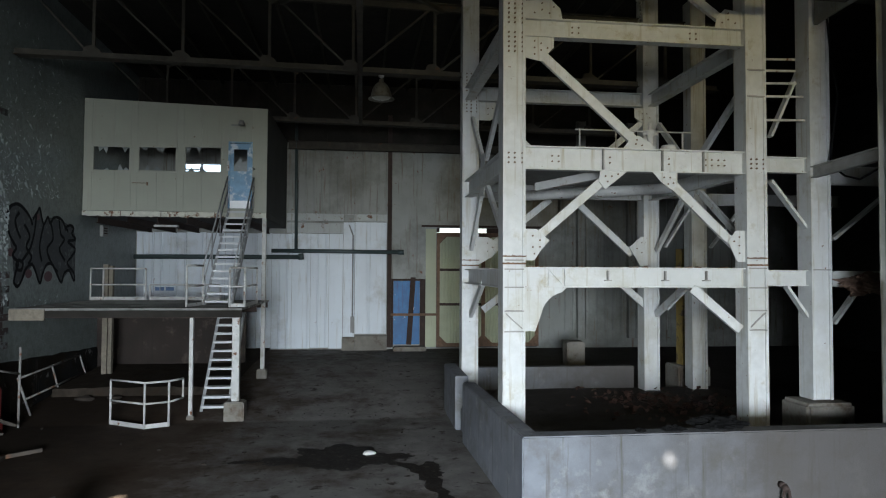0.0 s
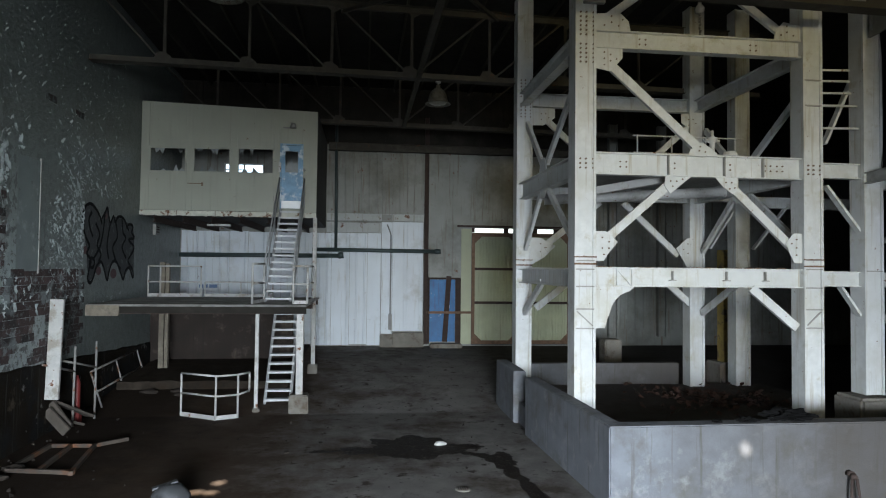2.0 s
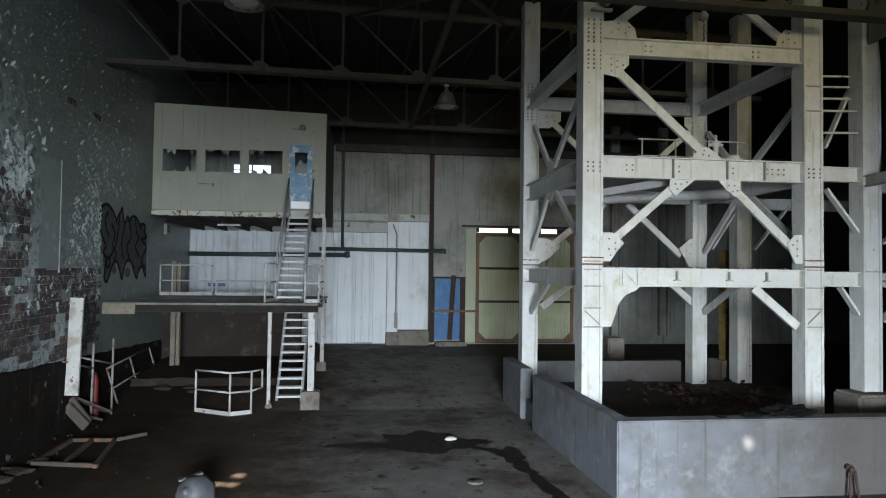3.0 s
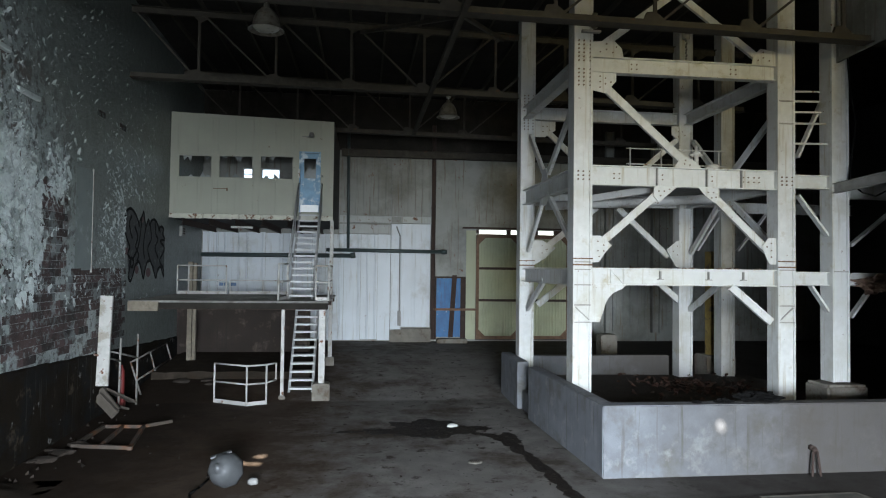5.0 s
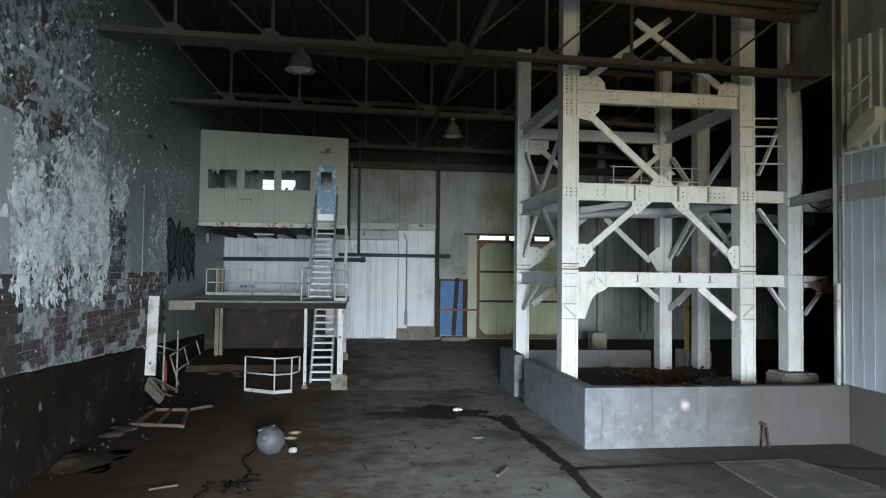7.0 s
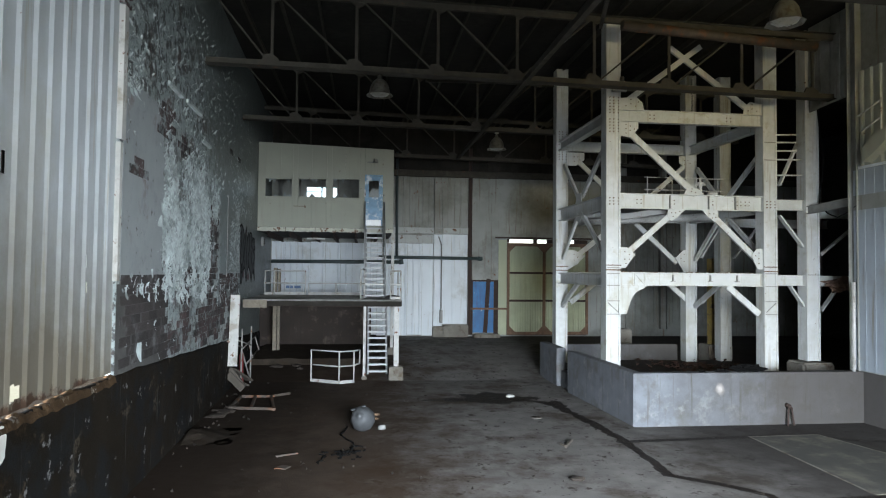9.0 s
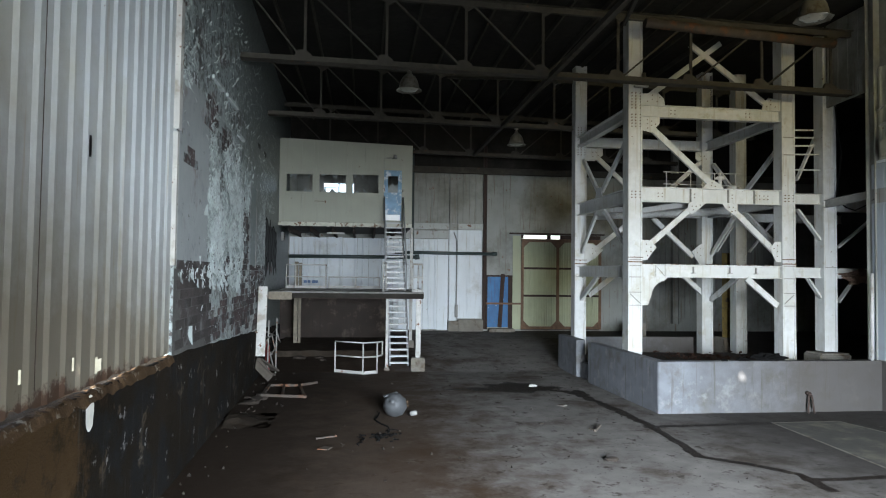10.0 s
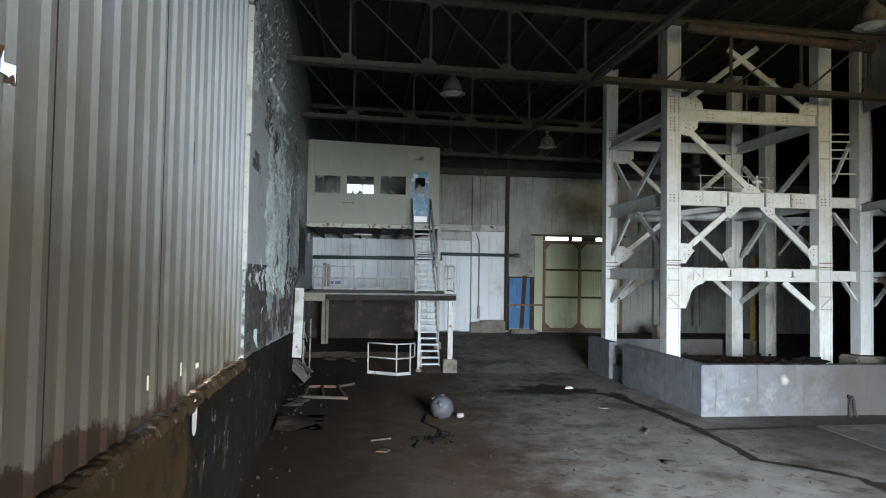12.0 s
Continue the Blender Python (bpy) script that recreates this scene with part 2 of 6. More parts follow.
M_yard = material("weedy_yard", (0.11, 0.11, 0.08), 0.9)
M_brick = material("dark_red_brick", (0.082, 0.055, 0.053), 0.75, grain=0.45, grain_scale=5, spots=(((0.20, 0.225, 0.23), 2.2, 0.53, 0.60), ((0.03, 0.027, 0.027), 1.2, 0.52, 0.66), ((0.16, 0.18, 0.18), 9.0, 0.58, 0.64)), bump=0.6, vary=0.4)
M_mortar = material("sooty_mortar", (0.105, 0.105, 0.10), 0.85, grain=0.4, grain_scale=7, bump=0.4)
M_brick_sooty = material("dark_sooty_block", (0.055, 0.047, 0.046), 0.8, grain=0.45, grain_scale=5, spots=(((0.10, 0.10, 0.10), 2.5, 0.55, 0.7),), bump=0.4, vary=0.35)
M_sheet_white = material("pale_blue_white_sheet", (0.60, 0.65, 0.69), 0.5, grain=0.14, grain_scale=0.9, spots=(((0.40, 0.41, 0.40), 0.7, 0.55, 0.78), (RUST, 6.0, 0.75, 0.8)), streak=0.35, streak_colour=(0.38, 0.37, 0.34), bump=0.05)
M_sheet_east = material("dull_blue_grey_sheet", (0.31, 0.35, 0.39), 0.55, grain=0.16, grain_scale=1.2, spots=(((0.26, 0.27, 0.27), 0.8, 0.55, 0.75),), streak=0.4, streak_colour=(0.22, 0.21, 0.19))
M_girt = material("dirty_pale_girt", (0.42, 0.44, 0.43), 0.6, grain=0.25, grain_scale=2, spots=((RUST, 4.0, 0.62, 0.72),), streak=0.5, streak_colour=(0.2, 0.16, 0.11))
M_rust_dark = material("dark_rusted_post", (0.055, 0.035, 0.028), 0.85, grain=0.5)
M_rust_pale = material("pale_rusty_pipe", (0.075, 0.06, 0.048), 0.7, grain=0.4, spots=((RUST, 2.0, 0.5, 0.65),))
M_curb_dirty = material("stained_old_concrete", (0.22, 0.205, 0.175), 0.85, grain=0.4, grain_scale=4, spots=(((0.09, 0.07, 0.05), 2.0, 0.5, 0.68),), bump=0.5)
M_tower_grime = material("grimy_plate_edge", (0.31, 0.30, 0.28), 0.7)
M_steel_mid = material("grey_weathered_steel", (0.26, 0.26, 0.25), 0.6, grain=0.3)
M_insul = material("brown_torn_insulation", (0.30, 0.20, 0.15), 0.95, grain=0.5)
M_leaf = material("dead_leaf", (0.07, 0.035, 0.025), 0.9, grain=0.5)
M_yellow = material("peeling_yellow_paint", (0.36, 0.26, 0.08), 0.7, grain=0.4, spots=(((0.12, 0.09, 0.06), 3.0, 0.55, 0.65),))
M_wet = material("wet_oily_dirt", (0.017, 0.012, 0.009), 0.65, grain=0.5, grain_scale=5, spots=(((0.055, 0.045, 0.036), 7.0, 0.60, 0.68),), bump=0.4, spec=0.2)
M_flake = material("curled_paint_flake", (0.55, 0.62, 0.625), 0.32, grain=0.35, grain_scale=9, spots=(((0.22, 0.25, 0.25), 3.0, 0.5, 0.66),), bump=0.05)
M_near_black = material("near_black_boards", (0.034, 0.031, 0.027), 0.95, spec=0.05, grain=0.4, grain_scale=2)
M_brown_wall = material("brown_streaked_boards", (0.036, 0.026, 0.021), 0.9, grain=0.5, grain_scale=2.0, spots=(((0.09, 0.07, 0.055), 1.0, 0.55, 0.7),), streak=0.6, streak_colour=(0.02, 0.016, 0.013))
M_rust_crumbs = material("crumbled_rust", (0.075, 0.047, 0.026), 0.95, spec=0.1, grain=0.5, grain_scale=7, spots=(((0.20, 0.18, 0.15), 3.0, 0.58, 0.68),), bump=0.8, bump_scale=30)
M_timber = material("beige_rough_timber", (0.20, 0.175, 0.135), 0.8, grain=0.35, grain_scale=12)
M_text = material("dull_blue_lettering", (0.12, 0.2, 0.36), 0.6)
M_scrap = material("pale_litter", (0.6, 0.6, 0.57), 0.8)
M_stick = material("dry_stick", (0.09, 0.075, 0.06), 0.9)
M_patch = material("worn_slab_patch", (0.065, 0.063, 0.054), 0.8, grain=0.3, grain_scale=2.5, spots=(((0.12, 0.11, 0.085), 1.1, 0.5, 0.7),), bump=0.3)
M_light_spill = material("white_light_spill", (0.72, 0.71, 0.66), 0.8)
M_booth_old = material("peeling_cream_band", (0.56, 0.56, 0.48), 0.7, grain=0.3, grain_scale=5, spots=((RUST, 4.0, 0.56, 0.66),))
M_blue_old = material("faded_blue_paint", (0.20, 0.36, 0.52), 0.5, grain=0.25, grain_scale=4, spots=(((0.55, 0.62, 0.66), 3.5, 0.52, 0.66),))
M_kick = material("bare_bright_metal", (0.80, 0.82, 0.82), 0.4, metal=0.1, grain=0.1)
M_deck = material("dusty_grey_planks", (0.22, 0.22, 0.205), 0.85, grain=0.35, grain_scale=7, spots=(((0.10, 0.095, 0.085), 1.5, 0.52, 0.7),))
M_white_old = material("rusting_white_pipe", (0.27, 0.265, 0.25), 0.65, grain=0.3, spots=((RUST, 5.0, 0.55, 0.66),))
M_lens = material("dusty_lamp_lens", (0.26, 0.26, 0.23), 0.3, grain=0.2)
M_alu_dull = material("dull_dented_aluminium", (0.10, 0.105, 0.11), 0.55, metal=0.3, grain=0.25)
M_debris = material("crumbled_debris", (0.030, 0.022, 0.016), 0.9, grain=0.5, grain_scale=8)
M_panel_grey = material("smooth_grey_render", (0.33, 0.36, 0.37), 0.5, grain=0.18, grain_scale=3, spots=(((0.25, 0.27, 0.28), 1.5, 0.5, 0.7), ((0.20, 0.17, 0.165), 1.1, 0.62, 0.75), ((0.07, 0.05, 0.045), 6.0, 0.68, 0.72)), bump=0.25, bump_scale=9)
M_cover = material("painted_cover_panel", (0.20, 0.235, 0.235), 0.5, grain=0.2, grain_scale=3, spots=(((0.30, 0.34, 0.345), 2.0, 0.58, 0.7), ((0.06, 0.05, 0.045), 7.0, 0.68, 0.73)), bump=0.2)
M_mound = material("plaster_dust", (0.046, 0.037, 0.029), 0.95, spec=0.05, grain=0.5, grain_scale=5, spots=(((0.03, 0.022, 0.016), 2.5, 0.52, 0.66),), bump=0.6, bump_scale=25)
M_ink_fill = material("thin_grey_spray", (0.055, 0.06, 0.064), 0.7, grain=0.35, grain_scale=3, spots=(((0.12, 0.13, 0.13), 6.0, 0.58, 0.68),))
M_glass_shard = material("dusty_glass_shard", (0.30, 0.33, 0.33), 0.15, grain=0.2)
M_tread = material("worn_bright_tread", (0.52, 0.535, 0.54), 0.5, grain=0.15)

WX, WY, EX = -7.31, 26.6, 8.65


def wx(y):
    """The inner face of the west wall, which stands slightly askew north of the sheet."""
    return WX - 0.031 * max(0.0, y - 5.65)


# ---------------------------------------------------------------- setting
bm = B()
xs = [-8.4, -7.2, -5.5, -4, -2, 0, 2, 4, 6, 8.65, 11, 14, 20]
ys = [-9.5, -6, -3, 0, 3, 6, 9, 12, 14, 15.5, 17, 18, 19, 20, 21, 22, 23, 24, 25.5, 26.6]


def ground_z(x, y):
    z = 0.0 if y <= 17 else min(0.52, (y - 17) * 0.085)
    return z + (0.03 * noise.noise((x * 0.35, y * 0.35, 2.0)) if y > 17.5 else 0.0)


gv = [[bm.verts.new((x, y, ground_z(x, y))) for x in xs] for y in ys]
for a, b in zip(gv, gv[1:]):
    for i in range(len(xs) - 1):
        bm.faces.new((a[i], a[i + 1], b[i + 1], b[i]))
floor = tagged(part("floor", bm, M_floor), "dirty dark concrete hall floor with stains, darker along both sides", "floor", kind="structure")
bm = B()
box(bm, -900, 900, -900, 900, -0.6, -0.35)
tagged(part("ground", bm, M_yard), "weedy yard outside the hall", "ground", kind="structure")

# west wall: plinth, painted brick, corrugated sheet
bm = B()
zt = 1.98
step = 0.25
rows_p = []
y = -9.5
while y < WY + 0.01:
    top = zt - 0.052 * max(0, y - 6.3) + 0.035 * noise.noise((y * 1.7, 0, 0)) + (0.05 * noise.noise((y * 5, 3, 0)) if y < 6 else 0)
    x = wx(y) + 0.03
    rows_p.append([bm.verts.new(p) for p in ((x + 0.015 * noise.noise((y, 0.2, 0)), y, 0), (x + 0.02 * noise.noise((y, 1.0, 1)), y, 1.0),
                                             (x, y, top - 0.05), (x - 0.03, y, top), (x - 0.45, y, top + 0.02), (x - 0.45, y, 0))])
    y += step
for a, b in zip(rows_p, rows_p[1:]):
    for i in range(5):
        bm.faces.new((a[i], a[i + 1], b[i + 1], b[i]))
tagged(part("wall_west_plinth", bm, M_plinth), "black-stained damp concrete wall base", "wall", kind="structure")

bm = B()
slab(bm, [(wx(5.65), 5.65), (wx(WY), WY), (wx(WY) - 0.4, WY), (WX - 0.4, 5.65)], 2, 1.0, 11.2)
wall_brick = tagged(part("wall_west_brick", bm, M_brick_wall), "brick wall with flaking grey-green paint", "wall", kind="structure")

HOLES = ((2.80, 2.94, 2.13, 2.33), (2.94, 3.05, 2.16, 2.30), (2.28, 2.33, 2.26, 2.40), (1.21, 1.26, 2.30, 2.43), (2.53, 2.60, 4.56, 4.80), (-1.42, -1.27, 4.40, 4.53), (-1.27, -1.19, 4.36, 4.47), (0.03, 0.06, 2.28, 2.31), (4.70, 4.73, 3.25, 3.40), (4.62, 4.65, 3.6, 3.76), (3.9, 3.93, 2.5, 2.54))
zc = sorted({2.03, 11.2, *[v for h in HOLES for v in h[2:]]})
PITCH, RIB = 0.363, 0.027
RIB_SHAPE = ((0.0, 0.0), (0.235, 0.0), (0.295, 1.0), (0.333, 1.0), (0.363, 0.0))


def rib_depth(y):
    ph = (y + 9.483) % PITCH
    for (a, d0), (b, d1) in zip(RIB_SHAPE, RIB_SHAPE[1:]):
        if ph <= b:
            return RIB * (d0 + (d1 - d0) * (ph - a) / (b - a))
    return 0.0


pts = {5.66, *[v for h in HOLES for v in h[:2]]}
y = -9.483
while y < 5.6:
    pts |= {round(y + a, 4) for a in (0.0, 0.08, 0.16, 0.235, 0.295, 0.333) if y + a < 5.66}
    y += PITCH
fixed = [(yy, rib_depth(yy)) for yy in sorted(pts)]


def torn(z, y):
    """The rusted lower edge of the sheet."""
    if z > 2.04:
        return z
    e = noise.noise((y * 1.3, 0, 4)) + 0.8 * noise.noise((y * 6, 1, 2))
    return z + 0.07 * max(0.0, e) * (1.0 if y < 3 else 0.5)


bm = B()
gv = [[bm.verts.new((WX - 0.05 + dx, yy, torn(z, yy))) for yy, dx in fixed] for z in zc]
for k in range(len(zc) - 1):
    for i in range(len(fixed) - 1):
        cy, cz = (fixed[i][0] + fixed[i + 1][0]) / 2, (zc[k] + zc[k + 1]) / 2
        if any(h[0] < cy < h[1] and h[2] < cz < h[3] for h in HOLES):
            continue
        bm.faces.new((gv[k][i], gv[k][i + 1], gv[k + 1][i + 1], gv[k + 1][i]))
bmesh.ops.delete(bm, geom=[v for v in bm.verts if not v.link_faces], context="VERTS")
west_sheet = tagged(part("wall_west_sheet", bm, M_panel), "white corrugated steel wall sheet with rust runs and holes", "wall", kind="structure")
# bent shreds and a broken brick in the torn hole
for p in ([(-1.40, 4.53), (-1.30, 4.545), (-1.33, 4.47)], [(-1.43, 4.40), (-1.36, 4.41), (-1.41, 4.47)], [(-1.26, 4.37), (-1.18, 4.365), (-1.20, 4.42)]):
    bm = B()
    slab(bm, p, 0, WX - 0.046, WX - 0.03)
    part("sheet_shred", bm, M_rust, west_sheet)
bm = B()
box(bm, WX - 0.14, WX - 0.08, -1.47, -1.16, 4.30, 4.425)
box(bm, WX - 0.15, WX - 0.09, -1.36, -1.22, 4.43, 4.50)
part("broken_brick", bm, M_insul, west_sheet, "broken reddish brick in the hole")
# laps between the sheets
for y in (-1.14, -0.70, 1.50):
    bm = B()
    box(bm, WX - 0.05, WX - 0.046 + rib_depth(y), y - 0.006, y + 0.006, 2.2, 11.1)
    part("sheet_lap", bm, M_rust_dark, west_sheet)
# behind the sheet the wall is closed but for the torn places
bm = B()
box(bm, WX - 0.40, WX - 0.16, -9.5, -1.7, 1.9, 11.2)
box(bm, WX - 0.40, WX - 0.16, -1.7, 0.9, 1.9, 3.9)
box(bm, WX - 0.40, WX - 0.16, -1.7, 0.9, 4.95, 11.2)
box(bm, WX - 0.40, WX - 0.16, 0.9, 5.65, 4.2, 11.2)
tagged(part("wall_west_lining", bm, M_dark), "dark wall core behind the corrugated sheet", "wall", kind="structure")
bm = B()
box(bm, WX - 0.05, WX + 0.035, 5.62, 5.78, 5.55, 7.6)
box(bm, WX - 0.05, WX + 0.02, 5.62, 5.72, 3.4, 5.5)
tagged(part("trim", bm, M_white), "white sheet-metal corner flashing strip", "trim", kind="structure")
# ridge of rust flakes and dirt caught on the base under the sheet
bm = B()
gv = []
y = -3.0
while y < 5.6:
    hgt = 0.02 + 0.06 * max(0.0, noise.noise((y * 1.1, 7, 0)) + 0.4) + 0.05 * noise.noise((y * 6, 2, 0)) + 0.04 * noise.noise((y * 15, 2, 0))
    d = 0.025 + 0.02 * noise.noise((y * 4, 5, 0))
    zb = 1.95
    gv.append([bm.verts.new(p) for p in ((WX + 0.055 + d, y, zb - 0.06 + 0.05 * noise.noise((y * 5, 9, 0))), (WX + 0.03 + d * 0.5, y, zb + hgt * 0.7), (WX - 0.02, y, zb + hgt), (WX - 0.1, y, zb + hgt * 0.6))])
    y += 0.03
for a, b in zip(gv, gv[1:]):
    for i in range(3):
        bm.faces.new((a[i], a[i + 1], b[i + 1], b[i]))
tagged(part("rust_ridge", bm, M_rust_crumbs), "crumbled rust and dirt along the wall base", "rust crumbs", kind="stuff")
# broken brick ends above the flashing
teeth = thing("toothed_brick_edge", (WX, 5.68, 7.6), "broken toothed brick edge beside the sheet", "brick edge")
z = 7.62
while z < 9.4:
    bm = B()
    d = random.uniform(0.02, 0.12)
    box(bm, WX - 0.08, WX + 0.03, 5.70 - d, 5.92, z, z + 0.062)
    part("brick", bm, M_brick, teeth)
    z += 0.15

ROOF_Z = 10.74
# north wall: plain core, ribbed sheets, girts and posts
bm = B()
for x0, x1, z0, z1 in ((wx(WY) - 0.4, 3.3, 0, 11.2), (3.3, 7.35, 5.25, 11.2), (7.35, 20.3, 0, 11.2), (3.3, 7.35, 0, 0.55)):
    if x0 < -5:
        for a, b, c, d in ((x0, -6.4, z0, z1), (-6.4, -4.9, z0, 7.0), (-6.4, -4.9, 7.6, z1), (-4.9, x1, z0, z1)):
            box(bm, a, b, WY, WY + 0.3, c, d)
    else:
        box(bm, x0, x1, WY, WY + 0.3, z0, z1)
wall_north = tagged(part("wall_north", bm, M_sheet), "grey-white sheet wall with dirt runs", "wall", kind="structure")


# the dim light under the roof is put into these boards' near-black colour
bm = B()
box(bm, wx(WY), 20, WY - 0.02, WY - 0.003, 8.46, ROOF_Z)
upper_wall = tagged(part("wall_north_upper", bm, M_near_black), "boards under the roof, near black in place of dim light", "wall", kind="structure")
bm = B()
box(bm, 0, 0.24, -0.03, 0, 8.465, ROOF_Z - 0.01)
bmesh.ops.recalc_face_normals(bm, faces=bm.faces)
board_mesh = bpy.data.meshes.new("board")
bm.to_mesh(board_mesh)
bm.free()
board_mesh.materials.append(M_near_black)
x = wx(WY)
k = 0
while x < 19.7:
    ob = new("board", board_mesh)
    ob.location = (x, WY - 0.024 - 0.006 * (k % 3), 0)
    ob.parent = upper_wall
    x += 0.25
    k += 1


def sheet(name, x0, x1, z0, z1, y, pitch, deep, mat, parent):
    """A ribbed steel sheet facing south."""
    bm = B()
    p = []
    x = x0
    while x < x1 - 0.01:
        for a, d in ((0, 0), (pitch * 0.72, 0), (pitch * 0.80, deep), (pitch * 0.92, deep)):
            if x + a <= x1:
                p.append((x + a, y - d))
        x += pitch
    p.append((x1, y))
    lo = [bm.verts.new((a, b, z0)) for a, b in p]
    hi = [bm.verts.new((a, b, z1)) for a, b in p]
    for i in range(len(p) - 1):
        bm.faces.new((lo[i], lo[i + 1], hi[i + 1], hi[i]))
    bot = [bm.verts.new((a, y + 0.02, zz)) for zz in (z0, z1) for a in (x0, x1)]
    bm.faces.new((bot[0], bot[1], bot[3], bot[2]))
    return part(name, bm, mat, parent)


random.seed(4)
x = wx(WY) + 0.05
while x < -0.35:
    w = random.choice((0.55, 0.62, 0.7, 0.75))
    x2 = min(x + w, -0.32)
    sheet("wall_panel", x, x2 - 0.012, ground_z(x, 26.5) + random.uniform(0.02, 0.1), 4.95 + random.uniform(-0.02, 0.02), WY - 0.03 - random.uniform(0, 0.02), random.choice((0.31, 0.75)), 0.018, M_sheet_white, wall_north)
    x = x2
sheet("wall_panel", 0.13, 1.34, 1.12, 5.42, WY - 0.06, 0.6, 0.012, M_sheet_white, wall_north)
for x0, x1 in ((-2.35, -1.73), (-1.73, -1.11), (-1.11, -0.33), (0.13, 0.74), (0.74, 1.34)):
    sheet("wall_panel", x0, x1 - 0.01, 5.82, 8.45, WY - 0.03, 0.31, 0.014, M_sheet, wall_north)
x = 1.56
while x < 8.0:
    x2 = x + 1.0
    sheet("wall_panel", x, x2 - 0.01, 3.28 if x < 2.5 else 5.5, 8.45, WY - 0.02, 1.0, 0.006, M_sheet, wall_north)
    x = x2
x = 8.2
while x < 16:
    sheet("wall_panel", x, x + 0.98, 1.2, 6.5, WY - 0.02, 0.33, 0.02, M_sheet, wall_north)
    x += 1.0


def post(name, x, y, z0, z1, w, d, mat, label):
    bm = B()
    ibeam(bm, (x, y, z0), (x, y, z1), w, d, 0.018, 0.012, up=(1, 0, 0))
    return tagged(part(name, bm, mat), label, "steel post", "posts on the north wall")


post("wall_post", -0.1, WY - 0.16, 0.9, 5.40, 0.42, 0.2, M_sheet_white, "grey steel wall post on a concrete foot")
# same post; fading light higher up is painted as a darker colour
post("wall_post", -0.1, WY - 0.16, 5.41, 8.14, 0.40, 0.2, M_sheet, "upper length of the steel wall post, coloured darker for dim light")
post("wall_post", 1.45, WY - 0.14, 0.6, 9.6, 0.16, 0.2, M_rust_dark, "narrow rusty dark steel wall post")
post("wall_post", 9.1, WY - 0.2, 0.9, 9.6, 0.34, 0.24, M_sheet, "grey steel wall post in the dark bay")
post("wall_post", 11.2, WY - 0.2, 0.9, 9.6, 0.34, 0.24, M_sheet, "grey steel wall post in the dark bay")
for z0, z1, x0, x1 in ((5.44, 5.72, -2.45, 1.36), (4.98, 5.36, -2.45, -0.3)):
    bm = B()
    ibeam(bm, (x0, WY - 0.14, (z0 + z1) / 2), (x1, WY - 0.14, (z0 + z1) / 2), z1 - z0, 0.14, 0.02, 0.012)
    tagged(part("wall_girt", bm, M_girt), "dirty grey steel girt across the wall", "girt", "girts")
bm = B()
ibeam(bm, (-2.4, WY - 0.35, 8.3), (20, WY - 0.35, 8.3), 0.3, 0.2)
tagged(part("wall_girt", bm, M_steel_dark), "sooty high girt across the north wall", "girt", "girts")
for x0, x1, z1 in ((-0.34, 0.14, 1.02), (0.15, 1.36, 1.08)):
    bm = B()
    vs = box(bm, x0, x1, WY - 0.42, WY - 0.02, 0.3, z1)
    bmesh.ops.bevel(bm, geom=bm.edges[:], offset=0.03, segments=2, affect="EDGES")
    tagged(part("concrete_plinth_block", bm, M_curb_dirty), "chipped stained concrete foot of the wall", "concrete foot")
bm = B()
box(bm, 1.6, 2.85, WY - 0.75, WY - 0.3, 0.3, 0.68)
bmesh.ops.bevel(bm, geom=bm.edges[:], offset=0.04, segments=2, affect="EDGES")
tagged(part("doorstep", bm, M_curb_dirty), "worn concrete step before the blue door", "step")

# east wall
bm = B()
box(bm, EX, EX + 0.25, -9.5, 8.2, -0.4, 11.2)
box(bm, EX, EX + 0.25, 8.2, 10.3, 1.25, 6.28)
box(bm, EX + 0.12, EX + 0.25, 8.2, 10.3, 6.28, 11.2)
wall_east = tagged(part("wall_east", bm, M_sheet), "pale ribbed sheet wall", "wall", kind="structure")
bm = B()
box(bm, EX - 0.03, EX + 0.25, 8.2, 10.3, 0, 1.25)
tagged(part("wall_east_plinth", bm, M_curb), "grey stained concrete wall base", "wall", kind="structure")
y = 8.25
while y < 10.2:
    bm = B()
    for a, b, d in ((0, 0.24, 0.010), (0.24, 0.308, 0.018)):
        box(bm, EX - d, EX - 0.004, y + a, y + b, 1.27, 5.25)
    part("wall_panel", bm, M_sheet_east, wall_east)
    bm = B()
    for a, b, d in ((0, 0.24, 0.010), (0.24, 0.308, 0.018)):
        box(bm, EX - d, EX - 0.004, y + a, y + b, 5.62, 6.26)
    part("wall_panel", bm, M_sheet_east, wall_east)
    y += 0.31
y = 8.2
while y < 10.2:
    bm = B()
    slab(bm, [(EX + 0.115, y), (EX + 0.06, y), (EX + 0.06, y + 0.15), (EX + 0.02, y + 0.19), (EX + 0.02, y + 0.26), (EX + 0.06, y + 0.29), (EX + 0.115, y + 0.29)], 2, 6.34, 8.75)
    part("wall_panel", bm, M_booth, wall_east)
    y += 0.293
bm = B()
box(bm, EX - 0.02, EX + 0.11, 8.2, 10.25, 6.27, 6.335)
part("wall_sill", bm, M_sheet_white, wall_east)
bm = B()
slab(bm, [(10.6, 8.33), (12.38, 8.24), (12.38, 10.66), (10.6, 10.66)], 0, 8.88, 8.93)
for i in range(5):
    box(bm, 8.86, 8.879, 10.75 + i * 0.38, 10.80 + i * 0.38, 8.36, 10.6)
tagged(part("hanging_wall_panel", bm, M_sheet), "dim grey sheet panel hanging above the dark bay", "wall panel")
bm = B()
